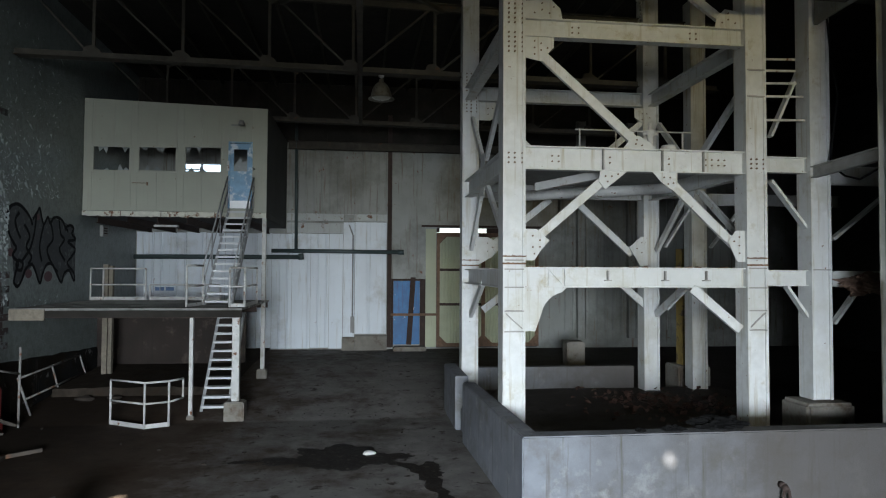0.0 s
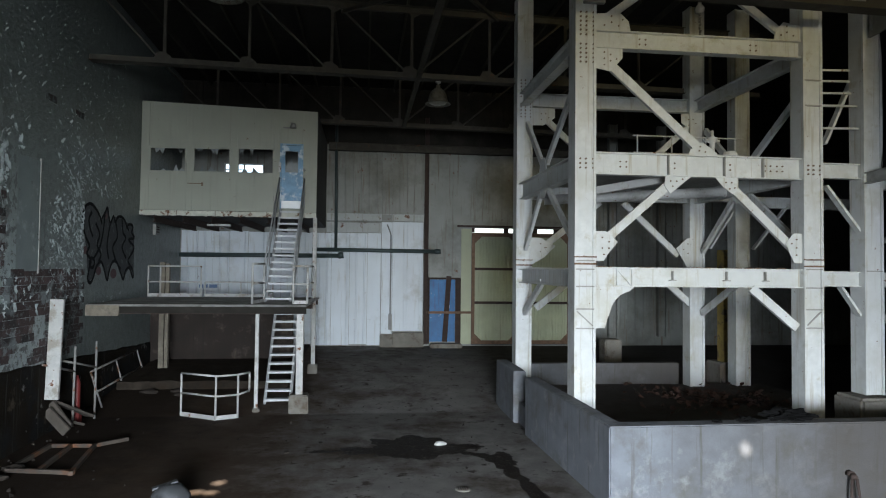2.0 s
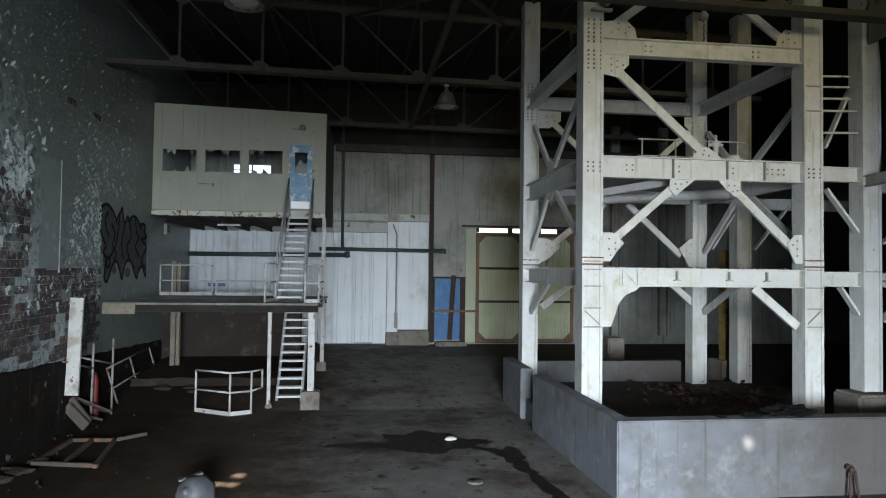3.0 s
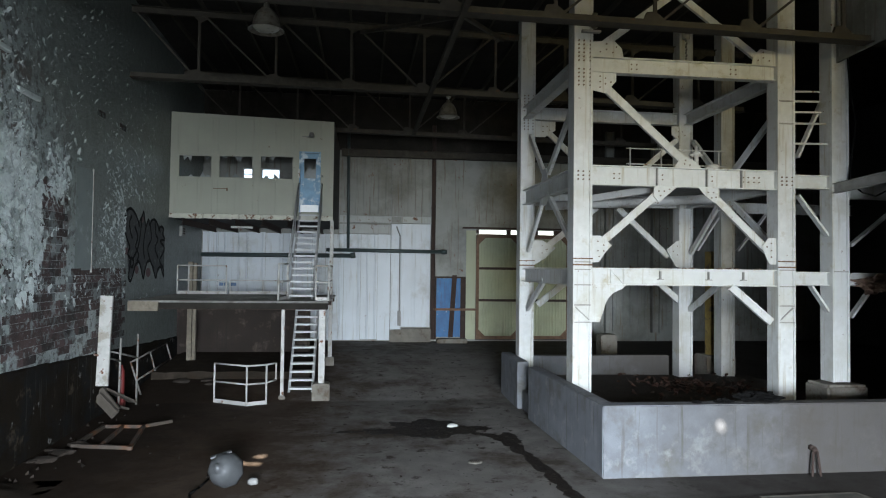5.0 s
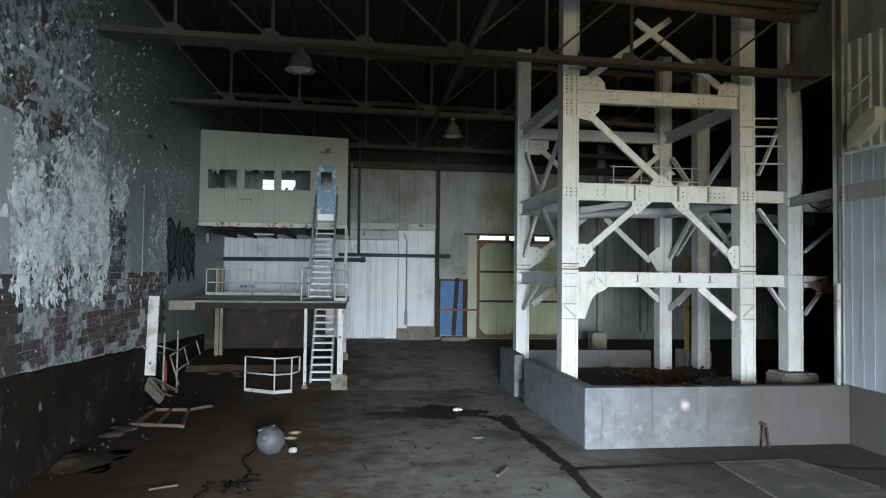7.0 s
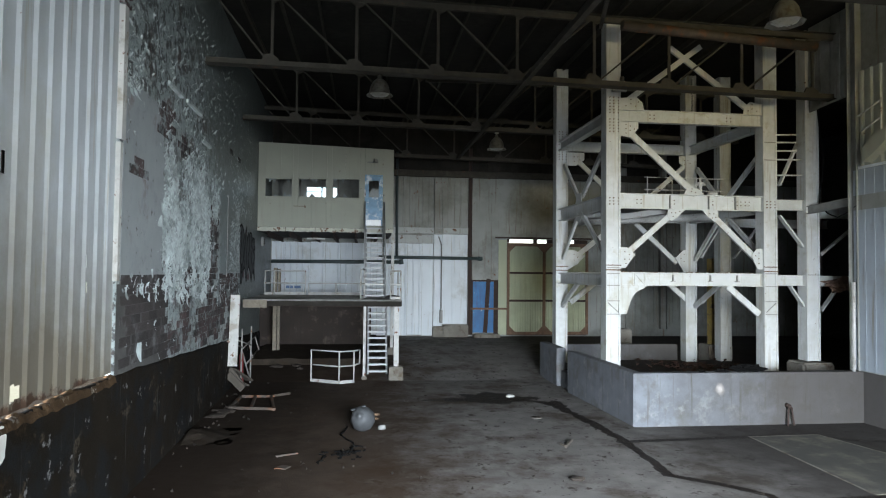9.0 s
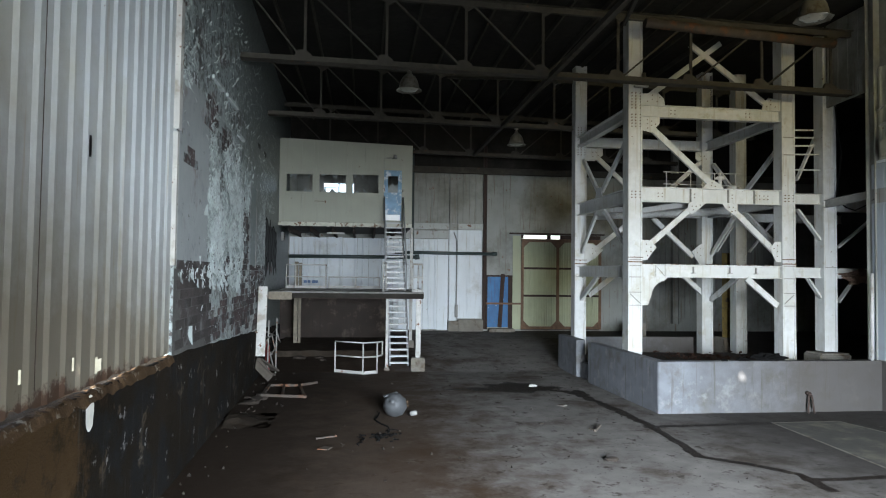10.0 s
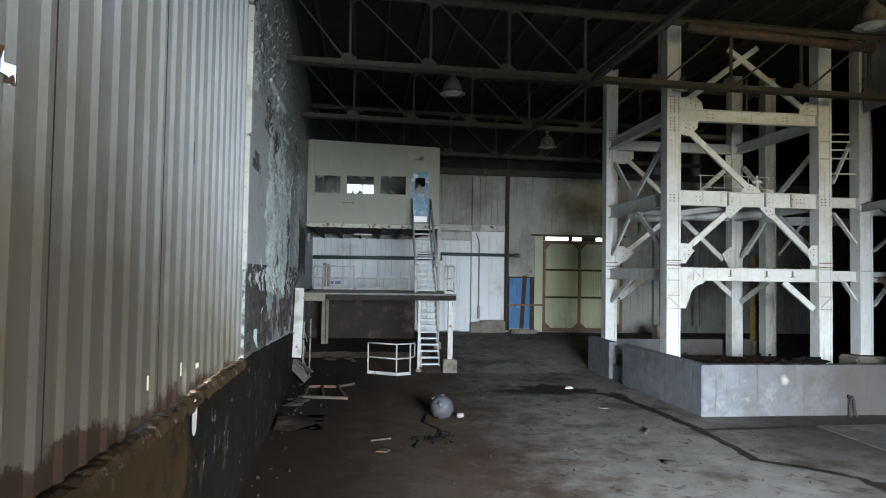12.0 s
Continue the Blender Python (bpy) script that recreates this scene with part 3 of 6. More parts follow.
ibeam(bm, (EX + 0.05, 10.42, 0.9), (EX + 0.05, 10.42, 11.0), 0.3, 0.2, up=(0, 1, 0))
tagged(part("wall_post", bm, M_sheet), "grey steel post with rust at the wall's end", "steel post")
# made-up dark walls that keep outside light from the side bay
bm = B()
box(bm, 20, 20.3, 10.3, WY, -0.4, 11.2)
box(bm, EX + 0.25, 20.3, 10.05, 10.3, -0.4, 11.2)
tagged(part("wall_far_east", bm, M_dark), "dark wall added to close the side bay", "wall", kind="structure")
# unseen south wall, made up with its openings to house the area lamps
bm = B()
for a, b, c, d in ((-7.75, 8.9, -0.4, 1.1), (-7.75, 8.9, 5.0, 6.65), (-7.75, 8.9, 8.15, 11.2), (-7.75, -5.8, 1.1, 5.0), (-3.4, -3.2, 1.1, 5.0), (2.0, 8.9, 1.1, 5.0), (-7.75, 2.0, 6.65, 8.15), (7.2, 8.9, 6.65, 8.15)):
    box(bm, a, b, -9.8, -9.5, c, d)
tagged(part("wall_south", bm, M_sheet), "unseen wall added to close the hall, with openings for the lamps", "wall", kind="structure")

# roof deck with a few rusted holes that let the sun through
ROOF = 10.75
SPOTS = ((-3.57, 11.50, 0, 0.13), (-3.34, 11.46, 0, 0.12), (-3.28, 11.93, 0, 0.14), (4.86, 10.115, 0.86, 0.095))
bm = B()
for zz in (ROOF, ROOF + 0.03):
    edges = []
    outer = [bm.verts.new(p) for p in ((-8.5, -9.9, zz), (20.4, -9.9, zz), (20.4, WY + 0.4, zz), (-8.5, WY + 0.4, zz))]
    loops = [outer]
    for px, py, pz, r in SPOTS:
        s = (ROOF - pz) / -SUN_DIR.z
        c = Vector((px, py, pz)) - SUN_DIR * s
        loops.append([bm.verts.new((c.x + r * math.cos(a * math.pi / 8), c.y + r * math.sin(a * math.pi / 8), zz)) for a in range(16)])
    for lp in loops:
        edges += [bm.edges.new((lp[i], lp[(i + 1) % len(lp)])) for i in range(len(lp))]
    bmesh.ops.triangle_fill(bm, edges=edges, use_beauty=True)
tagged(part("ceiling", bm, M_roof), "sooty dark roof deck with rust holes", "ceiling", kind="structure")
bm = B()
for a, b, c, d in ((-8.5, 20.4, -9.9, -9.8), (-8.5, 20.4, WY + 0.3, WY + 0.4), (-8.5, -7.7, -9.9, WY + 0.4)):
    box(bm, a, b, c, d, 11.0, 11.3)
for i in range(15):
    x = -6.9 + i * 1.0
    bar(bm, (x, -9.5, ROOF - 0.09), (x, WY, ROOF - 0.09), 0.06, 0.16)
tagged(part("ceiling_purlins", bm, M_steel_dark), "sooty roof purlins under the deck", "ceiling", kind="structure")

# ---------------------------------------------------------------- roof trusses


def truss(y, z_low=8.47):
    """A flat-pitched steel truss from wall to wall."""
    x0, x1 = wx(y) + 0.02, (9.7 if y > 10.5 else EX - 0.03)
    t = thing("roof_truss", ((x0 + x1) / 2, y, z_low - 0.1), "sooty riveted steel roof truss", "truss", "roof trusses")

    def top(x):
        return 10.36 - 0.012 * (x + 6) - 0.02 * max(0, x - 2)
    def zb(x):
        return z_low + 0.14 - 0.0125 * (x + 5.92)
    for name, zf, s in (("bottom_chord", zb, -1), ("top_chord", top, 1)):
        bm = B()
        bar(bm, (x0, y, zf(x0)), (x1, y, zf(x1)), 0.11, 0.14)
        c = part(name, bm, M_steel_dark, t)
        bm = B()
        bar(bm, (x0, y, zf(x0) + s * 0.077), (x1, y, zf(x1) + s * 0.077), 0.3, 0.014)
        part("flange", bm, M_steel_dark, c)
    nodes = [-5.92 + 2.03 * i for i in range(8)]
    for i, x in enumerate(nodes):
        if x > x1 - 0.2:
            continue
        bm = B()
        bar(bm, (x, y, zb(x)), (x, y, top(x)), 0.07, 0.05, (0, 1, 0))
        part("upright", bm, M_steel_dark, t)
        if i <= 3:
            a = (nodes[i] - 1.95 if i else x0 + 0.05, top(nodes[i] - 1.95))
            b = (x - 0.06, zb(x))
        else:
            a = (x + 0.02, top(x))
            b = (nodes[i - 1] + 0.06, zb(nodes[i - 1]))
        bm = B()
        bar(bm, (a[0], y, a[1]), (b[0], y, b[1]), 0.045, 0.09, (0, 1, 0))
        part("diagonal", bm, M_steel_dark, t)
        bm = B()
        g = zb(x)
        slab(bm, [(x - 0.30, g - 0.06), (x + 0.2, g - 0.06), (x + 0.16, g + 0.12), (x, g + 0.24), (x - 0.18, g + 0.22)], 1, y - 0.035, y + 0.035)
        part("gusset_plate", bm, M_steel_dark, t)
        bm = B()
        g = top(x)
        slab(bm, [(x - 0.18, g + 0.06), (x + 0.3, g + 0.06), (x + 0.24, g - 0.12), (x + 0.05, g - 0.24), (x - 0.12, g - 0.12)], 1, y - 0.035, y + 0.035)
        part("gusset_plate", bm, M_steel_dark, t)
    return t


for y in (5.56, 11.43, 17.3, 23.1):
    truss(y)
bm = B()
bar(bm, (0.4, 2, 8.42), (0.32, 23, 8.5), 0.12, 0.12)
bar(bm, (0.4, 11.5, 8.45), (2.4, 17.3, 10.1), 0.08, 0.08)
bar(bm, (0.4, 11.5, 8.45), (-1.6, 17.3, 10.1), 0.08, 0.08)
bar(bm, (2.4, 11.5, 10.0), (0.4, 5.6, 8.5), 0.08, 0.08)
tagged(part("truss_bracing", bm, M_steel_dark), "sooty long brace tying the roof trusses", "bracing")
bm = B()
rod(bm, (2.9, 11.3, 10.0), (8.3, 11.3, 9.72), 0.13, 14)
tagged(part("overhead_pipe", bm, M_rust_pale), "pale rust-streaked overhead pipe above the tower", "pipe")

# ---------------------------------------------------------------- steel tower
XA, XB, XC, YF, YB = 3.115, 7.715, 7.72, 12.6, 17.1


def column(x, y, z0, z1, parent, rivet_z=(), stiff=()):
    """A riveted H column: two side flanges, a web plate set back between them."""
    bm = B()
    box(bm, x - 0.176, x + 0.176, y - 0.15, y + 0.18, z0, z1)
    c = part("column", bm, M_tower, parent)
    for s in (-1, 1):
        bm = B()
        slab(bm, [(x + s * 0.204, y - 0.18), (x + s * 0.204, y + 0.22), (x + s * 0.178, y + 0.22), (x + s * 0.178, y - 0.152), (x + s * 0.15, y - 0.152), (x + s * 0.15, y - 0.18)], 2, z0, z1)
        part("flange", bm, M_tower, c)
    for z in stiff:
        bm = B()
        box(bm, x - 0.175, x + 0.175, y - 0.19, y - 0.15, z - 0.012, z + 0.012)
        part("stiffener", bm, M_tower_grime, c)
    if rivet_z:
        bm = B()
        for z in rivet_z:
            for dx in (-0.10, 0.01, 0.15):
                rod(bm, (x + dx, y - 0.178, z), (x + dx, y - 0.148, z), 0.019, 6)
        part("riveting", bm, M_rivet, c)["kind"] = "stuff"
    return c


def plate(bm, outline, y0, y1):
    slab(bm, outline, 1, y0, y1)


def bolt_rows(bm, pts, y, r=0.017):
    for x, z in pts:
        rod(bm, (x, y - 0.016, z), (x, y + 0.004, z), r, 6)


tower = thing("steel_tower", (5.4, 14.8, 0.55), "white-painted riveted steel support tower with braces", "tower")
LV = ((3.277, 3.644), (5.393, 5.817), (7.803, 8.143))
RZ = [5.5 + 0.085 * i for i in range(3)]
RZ3 = [7.5 + 0.085 * i for i in range(5)] + [8.02 + 0.085 * i for i in range(6)]
ST = (2.5, 2.86, 3.28, 3.6, 3.76)
column(XA, YF, 0.5, 10.62, tower, RZ + RZ3, ST)
column(XB, YF, 0.5, 10.62, tower, RZ, (2.5, 2.86, 3.28, 3.64, 3.82, 6.85, 7.35))
column(XA - 0.05, YB, 0.5, 10.62, tower, RZ3)
column(XC, YB, 0.5, 10.62, tower)
for x, y in ((XA, YF), (XB, YF), (XA - 0.05, YB)):
    for z, d in ((3.70, 0.016), (3.83, 0.012)):
        bm = B()
        n = 14
        top_ = [(x - 0.215 + 0.43 * i / n, z + d + 0.012 * noise.noise((i * 0.9, z * 7, x))) for i in range(n + 1)]
        slab(bm, [(x - 0.215, z - d), (x + 0.215, z - d)] + top_[::-1], 1, y - 0.2, y - 0.182)
        part("joint_collar", bm, M_rust, tower, "rusty torn joint collar")
for x in (XA, XB):
    bm = B()
    a, b = ((x - 0.15, 2.82), (x + 0.15, 2.55)) if x == XA else ((x + 0.15, 2.82), (x - 0.15, 2.55))
    bar(bm, (a[0], YF - 0.17, a[1]), (b[0], YF - 0.17, b[1]), 0.02, 0.025, (0, 1, 0))
    part("stiffener", bm, M_tower_grime, tower)


def girder(p, q, lo, hi, width, bolts=()):
    bm = B()
    z = (lo + hi) / 2
    ibeam(bm, (p[0], p[1], z), (q[0], q[1], z), hi - lo, width, 0.022, 0.016)
    g = part("girder", bm, M_tower, tower)
    if bolts:
        bm = B()
        bolt_rows(bm, bolts, p[1] - 0.012)
        part("riveting", bm, M_rivet, g)["kind"] = "stuff"
    return g


def square(x, z):
    return [(x + a, z + b) for a in (-0.06, 0.06) for b in (-0.05, 0.05)]


for k, (lo, hi) in enumerate(LV):
    zc_ = (lo + hi) / 2
    span = XB - XA - 0.4
    sq = [p for f in ((), (0.14, 0.37, 0.64, 0.84, 0.90), (0.23, 0.77))[k] for p in square(XA + 0.2 + f * span, zc_)]
    g = girder((XA + 0.2, YF - 0.03), (XB - 0.2, YF - 0.03), lo, hi, 0.2, sq)
    for fx in ((0.37, 0.63, 0.82), (0.35, 0.62, 0.81), ())[k]:
        x = XA + 0.2 + fx * span
        bm = B()
        if k:
            box(bm, x - 0.010, x + 0.010, YF - 0.13, YF - 0.05, lo + 0.02, hi - 0.02)
        else:
            box(bm, x - 0.012, x + 0.012, YF - 0.12, YF - 0.05, lo + 0.14, hi - 0.06)
            box(bm, x - 0.06, x + 0.06, YF - 0.13, YF - 0.05, lo + 0.12, lo + 0.14)
        part("stiffener", bm, M_tower_grime, g)
    if k == 0:
        for x0, x1, z0, z1 in ((XA + 0.66, XA + 0.66, lo + 0.03, hi - 0.03), (XA + 0.66, XA + 0.94, hi - 0.03, lo + 0.03), (XA + 0.96, XA + 0.96, lo + 0.03, hi - 0.03)):
            bm = B()
            bar(bm, (x0, YF - 0.055, z0), (x1, YF - 0.055, z1), 0.018, 0.03, (0, 1, 0))
            part("stiffener", bm, M_tower, g)
        # ragged rust scale along the top edge
        bm = B()
        random.seed(77)
        x = XA + 0.25
        while x < XB - 0.3:
            w = random.uniform(0.03, 0.22)
            if random.random() < 0.55:
                slab(bm, [(x, hi - 0.004), (x + w, hi - 0.004), (x + w * 0.8, hi + random.uniform(0.01, 0.03)), (x + w * 0.2, hi + random.uniform(0.008, 0.025))], 1, YF - 0.135, YF - 0.06)
            x += w * 1.3
        part("rust_scale", bm, M_rivet, g)["kind"] = "stuff"
    girder((XA + 0.15, YB), (XC - 0.2, YB), lo, hi, 0.2)
    girder((XA - 0.05, YF + 0.18), (XA - 0.08, YB - 0.1), lo - 0.02, hi - 0.04, 0.22)
    girder((XB + 0.02, YF + 0.18), (XC + 0.02, YB - 0.18), lo - 0.02, hi - 0.04, 0.2)


def brace(p, q, w=0.15, side=(0, 1, 0), mat=None):
    """A double-angle brace with a seam along it."""
    p, q = Vector(p), Vector(q)
    bm = B()
    d = (q - p).normalized()
    n = Vector(side)
    v = d.cross(n).normalized()
    bar(bm, p, q, w, 0.014, side)
    for s in (-1, 1):
        bar(bm, p + v * s * (w / 2 - 0.007) + n * 0.035, q + v * s * (w / 2 - 0.007) + n * 0.035, 0.014, 0.07, side)
    return part("brace", bm, mat or M_tower, tower)


def gusset(outline, y, rivets=()):
    bm = B()
    plate(bm, outline, y - 0.012, y + 0.006)
    g = part("gusset_plate", bm, M_tower, tower)
    if rivets:
        bm = B()
        bolt_rows(bm, rivets, y - 0.01)
        part("riveting", bm, M_rivet, g)["kind"] = "stuff"
    return g


YG = YF - 0.06
brace((3.46, YG, 7.66), (5.55, YG, 5.84), 0.17)
brace((4.97, YG, 5.38), (3.42, YG, 4.05), 0.16)
brace((5.90, YG, 5.40), (7.36, YG, 4.05), 0.16)
brace((6.50, YG, 3.27), (7.44, YG, 2.50), 0.17)
brace((3.45, YG, 8.32), (5.75, YG + 0.05, 10.05), 0.15)
brace((7.20, YG, 8.26), (4.85, YG + 0.08, 9.98), 0.15)
gusset([(3.31, 7.80), (3.86, 7.80), (3.86, 7.62), (3.62, 7.36), (3.31, 7.42)], YG - 0.03, [(3.5, 7.72), (3.5, 7.6), (3.62, 7.68), (3.62, 7.56), (3.74, 7.6), (3.5, 7.48)])
gusset([(3.31, 8.15), (4.02, 8.15), (3.98, 8.34), (3.8, 8.5), (3.31, 8.45)], YG - 0.03, [(3.5, 8.24), (3.64, 8.3), (3.78, 8.24), (3.64, 8.42), (3.86, 8.36)])
gusset([(7.52, 8.15), (6.96, 8.15), (7.0, 8.34), (7.16, 8.5), (7.52, 8.45)], YG - 0.03, [(7.36, 8.24), (7.22, 8.3), (7.1, 8.24), (7.22, 8.42)])
gusset([(3.31, 4.32), (3.54, 4.32), (3.78, 4.12), (3.62, 3.94), (3.5, 3.76), (3.31, 3.76)], YG - 0.03, [(3.47, 4.2), (3.6, 4.12), (3.47, 4.0), (3.6, 4.0), (3.5, 3.88)])
gusset([(7.52, 4.34), (7.34, 4.34), (7.18, 4.14), (7.36, 3.76), (7.52, 3.76)], YG - 0.03, [(7.4, 4.22), (7.3, 4.14), (7.4, 4.06), (7.4, 3.92)])
gusset([(4.72, 5.40), (5.24, 5.40), (5.02, 5.22), (4.82, 5.06), (4.70, 5.2)], YG - 0.03, [(4.82, 5.3), (4.94, 5.3), (5.06, 5.34), (4.86, 5.2)])
gusset([(5.72, 5.40), (6.2, 5.40), (6.2, 5.2), (6.08, 5.08), (5.88, 5.22)], YG - 0.03, [(5.94, 5.3), (6.06, 5.3), (6.12, 5.2), (6.02, 5.18)])
gusset([(5.15, 5.80), (5.8, 5.80), (5.66, 5.95), (5.46, 6.06), (5.3, 6.0)], YG - 0.03, [(5.4, 5.9), (5.52, 5.88), (5.42, 5.98)])
# curved knee plate under the first girder
arc = [(3.31, 3.28), (4.1, 3.28)] + [(3.62 + 0.48 * (1 - math.sin(a)), 2.72 + 0.48 * math.cos(a) - 0.0) for a in [i * math.pi / 16 for i in range(1, 8)]] + [(3.52, 2.5), (3.31, 2.5)]
gusset(arc, YG - 0.03)
# west side: upper V and lower inverted V, seen edge on
for a, b, w in (((YB - 0.45, 7.25), (15.2, 5.98), 0.15), ((YF + 0.25, 7.25), (14.85, 5.98), 0.15), ((15.2, 5.45), (YB - 0.3, 4.1), 0.13), ((14.85, 5.45), (YF + 0.3, 4.1), 0.13), ((15.2, 3.3), (YB - 0.25, 2.5), 0.16)):
    for x in (XA - 0.08, XB + 0.06):
        brace((x, a[0], a[1]), (x, b[0], b[1]), w, (1, 0, 0))
for x in (XA - 0.1, XB + 0.04):
    for outline in ([(14.7, 5.75), (15.4, 5.75), (15.2, 6.1), (14.9, 6.1)], [(14.7, 5.42), (15.4, 5.42), (15.2, 5.2), (14.9, 5.2)]):
        bm = B()
        slab(bm, outline, 0, x, x + 0.016)
        part("gusset_plate", bm, M_tower, tower)
# north side
YN = YB - 0.1
for p, q, w in (((5.73, 5.36), (7.23, 4.0), 0.16), ((5.1, 5.36), (3.5, 4.1), 0.16), ((6.9, 3.3), (7.72, 2.6), 0.17), ((4.3, 3.3), (3.4, 2.6), 0.17), ((3.5, 7.6), (5.4, 5.9), 0.15), ((7.75, 7.6), (5.8, 5.9), 0.15)):
    brace((p[0], YN, p[1]), (q[0], YN, q[1]), w)
gusset([(7.55, 4.45), (7.42, 4.45), (7.12, 4.18), (7.32, 3.85), (7.4, 3.7), (7.55, 3.7)], YN - 0.1, [(7.44, 4.3), (7.32, 4.15), (7.44, 4.05)])
gusset([(3.24, 4.4), (3.5, 4.4), (3.9, 4.2), (3.6, 3.9), (3.24, 3.7)], YN - 0.03, [(3.5, 4.25), (3.62, 4.15), (3.5, 4.05)])
gusset([(3.24, 7.75), (3.86, 7.75), (3.86, 7.5), (3.56, 7.3), (3.24, 7.3)], YN - 0.03, [(3.5, 7.6), (3.62, 7.6), (3.5, 7.45), (3.7, 7.5)])
gusset([(7.8, 7.75), (7.3, 7.75), (7.3, 7.5), (7.6, 7.3), (7.8, 7.3)], YN - 0.03, [(7.5, 7.6), (7.62, 7.6), (7.5, 7.45), (7.7, 7.5)])
# second frame to the east
frame_e = thing("steel_portal", (9.0, 14.8, 0.55), "white-painted steel column frame beside the tower", "steel frame")
column(9.0, YF, 1.2, 10.62, frame_e, (), (3.62,))
column(9.0, YB, 0.5, 10.62, frame_e)
for p, q in (((7.9, YF, 3.0), (8.9, YF, 3.0)), ((7.9, YF, 5.6), (8.96, YF, 5.6)), ((8.16, YB, 3.46), (9.0, YB, 3.46)), ((8.16, YB, 5.6), (9.0, YB, 5.6))):
    bm = B()
    ibeam(bm, (p[0], p[1], p[2] + (0.46 if p[2] == 3.0 else 0)), (q[0], q[1], q[2] + (0.46 if p[2] == 3.0 else 0)), 0.3, 0.16)
    part("girder", bm, M_tower, frame_e)
for p, q in (((8.1, YF, 5.3), (8.98, YF, 4.2)), ((8.4, YF, 3.3), (8.98, YF, 2.5)), ((9.35, YF, 4.2), (10.9, YF, 5.4)), ((9.35, YF, 2.6), (9.9, YF, 3.3)), ((8.16, YB, 4.2), (8.95, YB, 5.4)), ((9.4, YB, 4.2), (10.4, YB, 5.4)), ((8.2, YB, 2.6), (8.9, YB, 3.3)), ((8.3, YF + 0.3, 6.2), (8.95, YF + 0.3, 7.6))):
    bm = B()
    bar(bm, p, q, 0.05, 0.14, (0, 1, 0))
    part("brace", bm, M_tower, frame_e)
for x0, x1, z0, z1, y in ((9.35, 12, 5.25, 5.6, YF), (9.35, 12, 3.3, 3.6, YF), (9.35, 13, 3.3, 3.6, YB), (9.35, 13, 5.3, 5.6, YB)):
    bm = B()
    ibeam(bm, (x0, y, (z0 + z1) / 2), (x1, y, (z0 + z1) / 2), z1 - z0, 0.16)
    part("girder", bm, M_tower, frame_e)
bm = B()
box(bm, 8.52, 9.49, 12.2, 13.0, 0.5, 1.17)
bmesh.ops.bevel(bm, geom=bm.edges[:], offset=0.06, segments=3, affect="EDGES")
tagged(part("concrete_pier", bm, M_curb_dirty), "brown-stained concrete pier under the column", "pier")
# ladder rungs between tower and frame
ladder = thing("ladder_rungs", (8.4, 12.6, 6.3), "pale steel ladder rungs between two columns", "ladder")
for z, x1 in ((7.38, 8.6), (7.14, 8.62), (6.89, 8.75), (6.44, 8.78), (7.6, 8.6)):
    bm = B()
    bar(bm, (7.88, YF - 0.05, z), (x1, YF - 0.05, z + 0.02), 0.03, 0.04)
    part("rung", bm, M_white, ladder)
# long beam and cable towards the east wall
bm = B()
ibeam(bm, (8.84, 12.4, 5.45), (8.84, 8.3, 5.62), 0.22, 0.12)
tagged(part("runway_beam", bm, M_steel_mid), "dark grey steel beam running to the wall", "beam")
bm = B()
cable = [(9.12, 12.38, 8.6), (9.2, 12.36, 7.6), (9.3, 12.33, 6.9), (9.2, 12.33, 6.2), (9.1, 12.3, 5.6), (9.0, 11.8, 5.3), (8.8, 11.2, 5.15), (8.72, 10.7, 5.25), (8.7, 10.3, 5.42)]
hose(bm, cable, 0.018)
tagged(part("hanging_cable", bm, M_black), "black slack cable hanging off the column", "cable")
def lump(bm, c, size, rough_, seed):
    """One crumpled mass."""
    vs = bmesh.ops.create_icosphere(bm, subdivisions=4, radius=1.0)["verts"]
    for v in vs:
        d = 1 + rough_ * noise.noise(v.co * 1.8 + Vector((seed, 0, 0))) + rough_ * 0.7 * noise.noise(v.co * 5 + Vector((0, seed, 0)))
        v.co = Vector(c) + Vector((v.co.x * size[0], v.co.y * size[1], v.co.z * size[2])) * d


bm = B()
lump(bm, (9.85, 12.4, 3.36), (0.5, 0.2, 0.17), 0.7, 3)
tagged(part("torn_insulation", bm, M_insul), "torn brown pipe insulation on the girder", "insulation")
bm = B()
rod(bm, (8.42, 10.2, 1.25), (8.47, 10.24, 3.45), 0.04, 10)
tagged(part("leaning_tube", bm, M_white), "long white tube standing on the kerb beside the post", "tube")
# bits on the second girder
valve = thing("valve_unit", (5.72, YF, 5.82), "white valve body on the second girder", "valve")
bm = B()
lathe(bm, (5.72, YF, 5.82), [(0.001, 0), (0.09, 0), (0.09, 0.06), (0.05, 0.08), (0.05, 0.26), (0.1, 0.28), (0.1, 0.36), (0.03, 0.38), (0.03, 0.5), (0.001, 0.5)], 12)
part("body", bm, M_white, valve)
bm = B()
rod(bm, (5.57, YF, 6.12), (5.87, YF, 6.12), 0.03)
part("handle", bm, M_white, valve)
bm = B()
lathe(bm, (6.08, YF, 5.82), [(0.001, 0), (0.13, 0), (0.15, 0.03), (0.13, 0.09), (0.001, 0.1)], 14)
tagged(part("flange_cap", bm, M_white), "white round flange cap on the girder", "flange")
deck = thing("walkway", (6.4, 15.4, 5.8), "steel grating walkway with a thin white guard rail", "walkway")
bm = B()
box(bm, 3.4, 7.7, 14.4, 16.9, 5.70, 5.74)
for i in range(22):
    box(bm, 3.4, 7.7, 14.4 + i * 0.115, 14.42 + i * 0.115, 5.74, 5.77)
part("grating", bm, M_steel_mid, deck)
